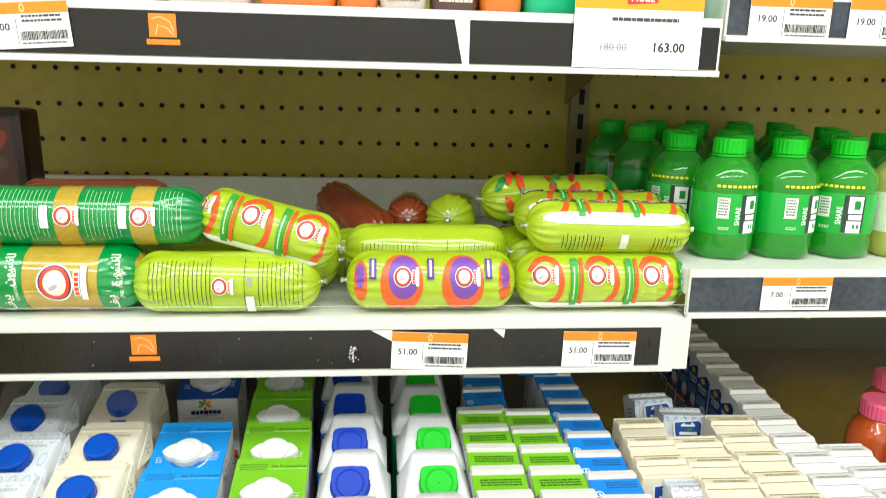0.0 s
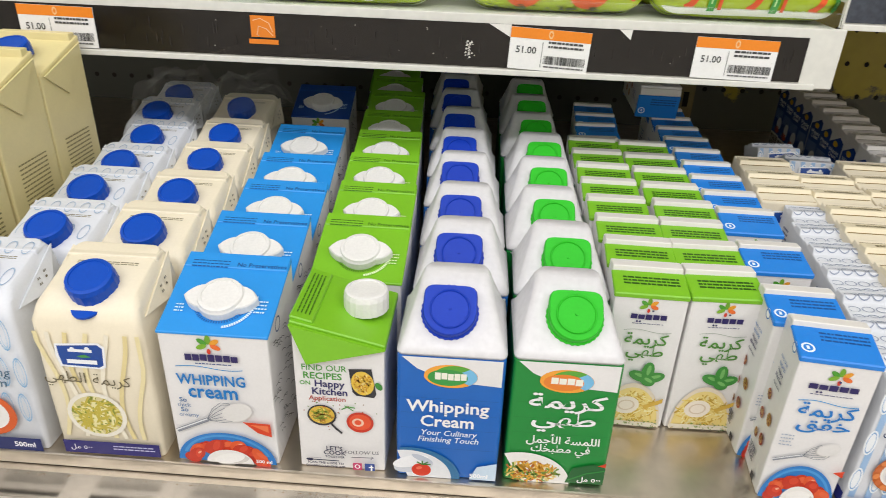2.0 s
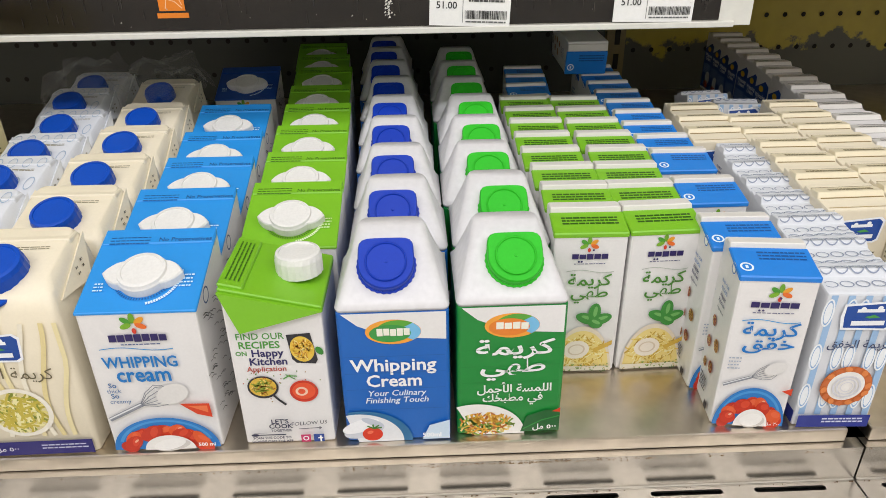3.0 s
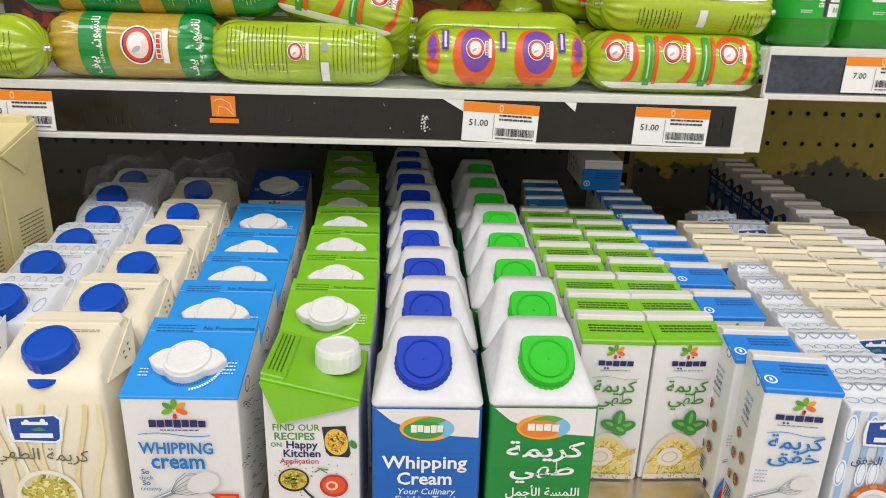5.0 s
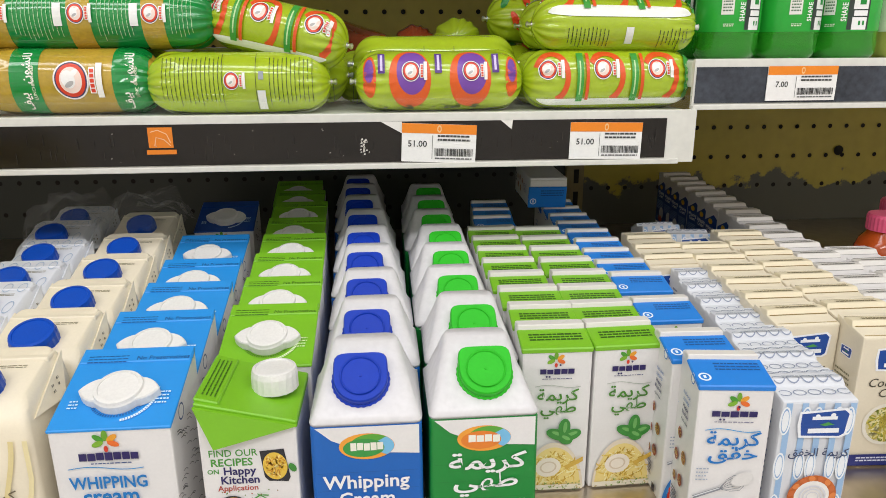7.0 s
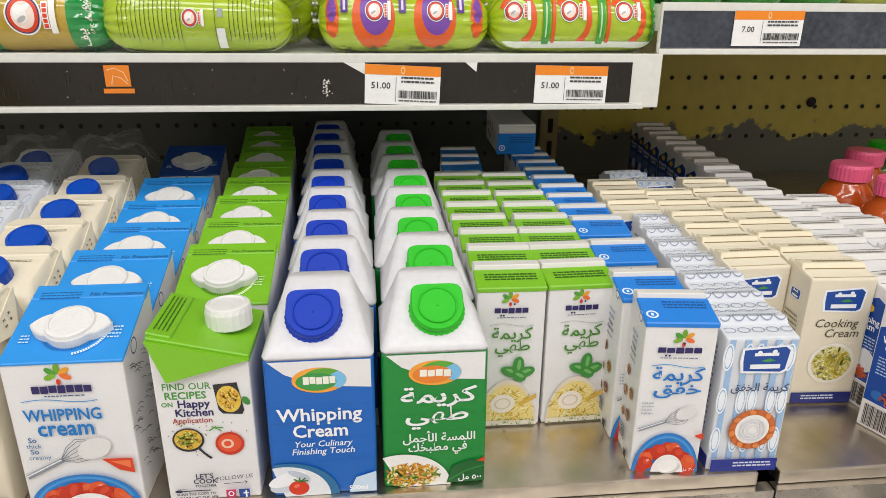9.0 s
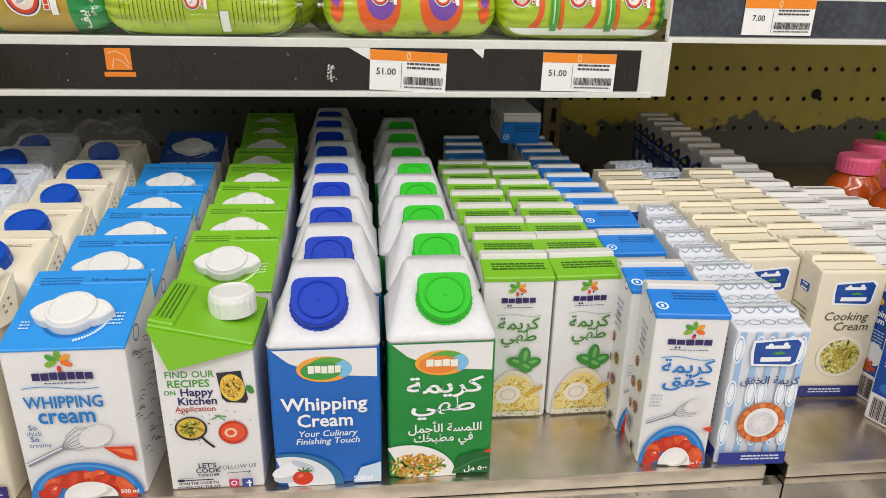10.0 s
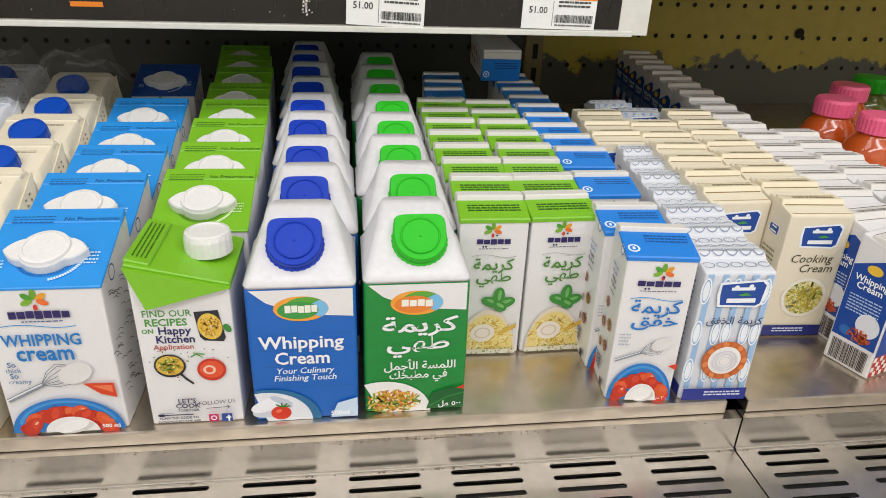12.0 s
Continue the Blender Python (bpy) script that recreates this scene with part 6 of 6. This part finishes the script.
structure("shelf_back_rail", box(-1.6, 0.297, BACK - 0.030, BACK - 0.016, 0.2675, 0.332, 0.002), ENAMEL, "white enamel rail at the back of the shelf", "shelf rail")

# low clear guard along the front of the shelf
GUARD = mat("clear_acrylic", (0.95, 0.97, 0.95), 0.05, var=0.0, Transmission_Weight=1.0, IOR=1.3)
guard = tagged(empty("shelf_guard"), "low clear acrylic guard along the shelf front", "shelf guard")
part("pane", box(-1.2, 0.296, 0.3120, 0.3132, 0.2665, 0.2800), GUARD, guard).visible_shadow = False
part("edge_strip", box(-1.2, 0.296, 0.3118, 0.3134, 0.2801, 0.2811), GUARD, guard).visible_shadow = False

# ---- drink bottles on the next shelf ----
PET = mat("green_bottle_plastic", rgb("54D640"), 0.05, var=0.02, Transmission_Weight=0.68, IOR=1.33, Coat_Weight=0.6, bump=0.25, bscale=45)
SLEEVE = mat("green_sleeve", rgb("2FA83A"), 0.25, var=0.05)


def bottle(m, sleeve, capm, label):
    t = tagged(empty("drink_bottle"), label, "bottle", group="drink bottles on the shelf")
    r = 0.0335
    prof = [(0.0, 0.004), (0.020, 0.002), (0.027, 0.0), (r * 0.97, 0.006), (r, 0.016), (r * 0.985, 0.028), (r, 0.030), (r, 0.078), (r * 0.985, 0.082), (r * 1.0, 0.090), (r * 0.93, 0.100), (r * 0.72, 0.110), (0.0165, 0.118), (0.0135, 0.122), (0.0135, 0.128), (0.0, 0.128)]
    bm = lathe(prof, 40)
    for v in bm.verts:
        if v.co.z < 0.026 and math.hypot(v.co.x, v.co.y) > 0.02:
            k = 1 + 0.05 * math.cos(5 * math.atan2(v.co.y, v.co.x)) * (0.026 - v.co.z) / 0.026
            v.co.x, v.co.y = v.co.x * k, v.co.y * k
    part("body", bm, m, t, "", True)
    part("sleeve", lathe([(r + 0.0003, 0.031), (r + 0.0006, 0.032), (r + 0.0006, 0.0775), (r + 0.0003, 0.0785)], 40), sleeve, t, "", True)
    bm = lathe([(0.0, 0.1225), (0.0165, 0.1225), (0.0165, 0.137), (0.0155, 0.1395), (0.0, 0.1398)], 44)
    for v in bm.verts:
        q = math.hypot(v.co.x, v.co.y)
        if q > 0.016:
            k = 1 + 0.02 * math.cos(22 * math.atan2(v.co.y, v.co.x))
            v.co.x, v.co.y = v.co.x * k, v.co.y * k
    part("cap", bm, capm, t)
    part("neck_ring", lathe([(0.0142, 0.119), (0.0172, 0.119), (0.0172, 0.1215), (0.0142, 0.1215)], 32), capm, t)

    def round_face(u, v, h):
        a = u / r
        return ((r + 0.0006 + h) * math.sin(a), -(r + 0.0006 + h) * math.cos(a), v)

    p = Print()
    if sleeve is SLEEVE:
        n = 5
        p.rect("2E3A34", 0.0060, 0.033, 0.0270, 0.0775, n).rect("F2F2F0", 0.0105, 0.033, 0.0250, 0.047, n).rect("F2F2F0", 0.0115, 0.0485, 0.0250, 0.0545, n).rect("F2F2F0", 0.0105, 0.056, 0.0250, 0.076, n)
        p.rect("178A34", 0.0165, 0.038, 0.0185, 0.043).rect("178A34", 0.0205, 0.038, 0.0225, 0.043).rect("178A34", 0.016, 0.061, 0.022, 0.071, 2)
        p.text("EAF4E6", "SHARE", 0.0050, 0.053, 0.0072, 0.02, 90)
        p.rect("E6E6DE", -0.018, 0.050, -0.006, 0.074, 4).bars("4A6A4A", -0.012, 0.062, 0.009, 0.020, 6, 4, 0.5)
        p.bars("DDEBD2", -0.010, 0.038, 0.010, 0.004, 2, 4, 0.5)
    else:
        p.rect("D6E6F0", -0.020, 0.038, 0.020, 0.074, 8).bars("5A8AB8", 0, 0.056, 0.030, 0.03, 6, 4, 0.5)
    p.build("sleeve_print", round_face, t)
    p = Print()
    for k in range(9):
        a = -36 + k * 9
        p.rect("E8E23A", -0.020 + k * 0.005, 0.0855, -0.0165 + k * 0.005, 0.0885)
    p.build("shoulder_print", round_face, t)
    for piece in t.children:
        for v in piece.data.vertices:
            v.co.z *= 0.905
    return t


Z2 = 0.3155
spots = [(0.361, 0.386, -6, Z2), (0.429, 0.388, 4, Z2), (0.498, 0.390, -40, Z2)]
for k, (y, x0) in enumerate(((0.453, 0.336), (0.520, 0.360), (0.587, 0.339), (0.654, 0.368), (0.721, 0.341), (0.788, 0.370))):
    spots += [(x0 + 0.0695 * i, y, (37 * (k + i)) % 90 - 45, Z2) for i in range(5)]
put(bottle(PET, SLEEVE, CAPG, "green plastic drink bottle with a green printed sleeve"), spots, 0.0008, 21)
YEL = mat("pale_yellow_bottle", rgb("DCE27A"), 0.15, var=0.02, Transmission_Weight=0.5, IOR=1.25)
put(bottle(YEL, mat("pale_sleeve", rgb("DDE8CC"), 0.35), CAPW, "pale yellow drink bottle with a white sleeve"), [(0.568, 0.390, 0, Z2), (0.638, 0.394, 20, Z2)], 0, 22)

# ---- juice bottles on the bottom deck ----
JUICE = mat("orange_juice", rgb("C2541E"), 0.14, var=0.1, scale=25, Coat_Weight=0.5)
JUICE_G = mat("green_juice", rgb("6E7A28"), 0.14, var=0.1, scale=25, Coat_Weight=0.5)


def juice_bottle(m, capm, label):
    t = tagged(empty("juice_bottle"), label, "bottle", group="juice bottles on the deck")
    part("body", lathe([(0.0, 0.001), (0.030, 0.0), (0.034, 0.004), (0.034, 0.078), (0.033, 0.088), (0.0285, 0.100), (0.0215, 0.108), (0.0205, 0.113), (0.0, 0.113)], 36), m, t, "", True)
    bm = lathe([(0.0, 0.112), (0.0232, 0.112), (0.0236, 0.128), (0.0222, 0.1315), (0.0, 0.132)], 60)
    for v in bm.verts:
        q = math.hypot(v.co.x, v.co.y)
        if q > 0.0225:
            k = 1 + 0.012 * math.cos(30 * math.atan2(v.co.y, v.co.x))
            v.co.x, v.co.y = v.co.x * k, v.co.y * k
    part("cap", bm, capm, t)
    p = Print()
    for a in range(0, 360, 60):
        p.oval("F6EFE2", 0.004 * math.cos(radians(a)), 0.056 + 0.004 * math.sin(radians(a)), 0.0034, 0.0016, a, n=10, rings=1)
    p.bars("F6EFE2", 0.0, 0.044, 0.016, 0.004, 1, 4, 0.6)
    p.build("print", lambda u, v, h: ((0.0346 + h) * math.sin(u / 0.034), -(0.0346 + h) * math.cos(u / 0.034), v), t)
    return t


put(juice_bottle(JUICE, PINK, "orange juice bottle with a pink screw cap"), [(0.596, 0.395, -30), (0.600, 0.318, -30), (0.668, 0.350, -30), (0.668, 0.470, -30)], 0, 23)
put(juice_bottle(JUICE_G, CAPG, "green juice bottle with a green screw cap"), [(0.737, 0.520, -30), (0.752, 0.430, -30)], 0, 24)

# ---- packs on the upper shelf ----
Z3 = 0.5525


def upper_pack(x, w, h, base, label, print_colour=None, seed=1):
    t = tagged(empty("food_pack", x, 0.345, Z3), label, "food pack", group="packs on the upper shelf")
    bm = loft([rrect(0, 0.045, w * 0.94, 0.08, 0.012, 0.0), rrect(0, 0.045, w, 0.09, 0.016, 0.012), rrect(0, 0.045, w, 0.09, 0.016, h - 0.012), rrect(0, 0.045, w * 0.92, 0.08, 0.014, h)])
    part("wrap", bm, base, t, "", True)
    if print_colour:
        p = Print()
        p.bars(print_colour, 0, h * 0.3, w * 0.7, h * 0.4, 6, seed, 0.6)
        p.build("print", face_front(0.0), t)
    return t


ORANGE = mat("orange_film", rgb("E8792A"), **FILM)
TEAL = mat("teal_plastic", rgb("35B884"), 0.3)
PLUM = mat("dark_meat_film", rgb("5A3A34"), **FILM)
PALER = mat("pale_wrap", rgb("DCCFC8"), **FILM)
for i, (x, w, base, what, ink_c) in enumerate((
        (-0.245, 0.075, PLUM, "dark red meat pack in clear film", "C8402A"), (-0.165, 0.075, PALER, "pale wrapped food pack with small print", "5A5048"),
        (-0.085, 0.070, ORANGE, "orange wrapped food pack", None), (-0.030, 0.036, ORANGE, "orange wrapped food pack", None), (0.012, 0.044, PALER, "pale wrapped food pack with small print", "5A5048"),
        (0.060, 0.044, PLUM, "dark food pack with pale small print", "D8D0C0"), (0.104, 0.040, ORANGE, "orange wrapped food pack", None), (0.152, 0.050, TEAL, "teal plastic food tub", None),
        (0.208, 0.050, TEAL, "teal plastic food tub", None), (0.282, 0.032, TEAL, "teal plastic food tub", None), (-0.330, 0.08, PALER, "pale wrapped food pack with small print", "5A5048"))):
    upper_pack(x, w, 0.09, base, what, ink_c, i + 3)
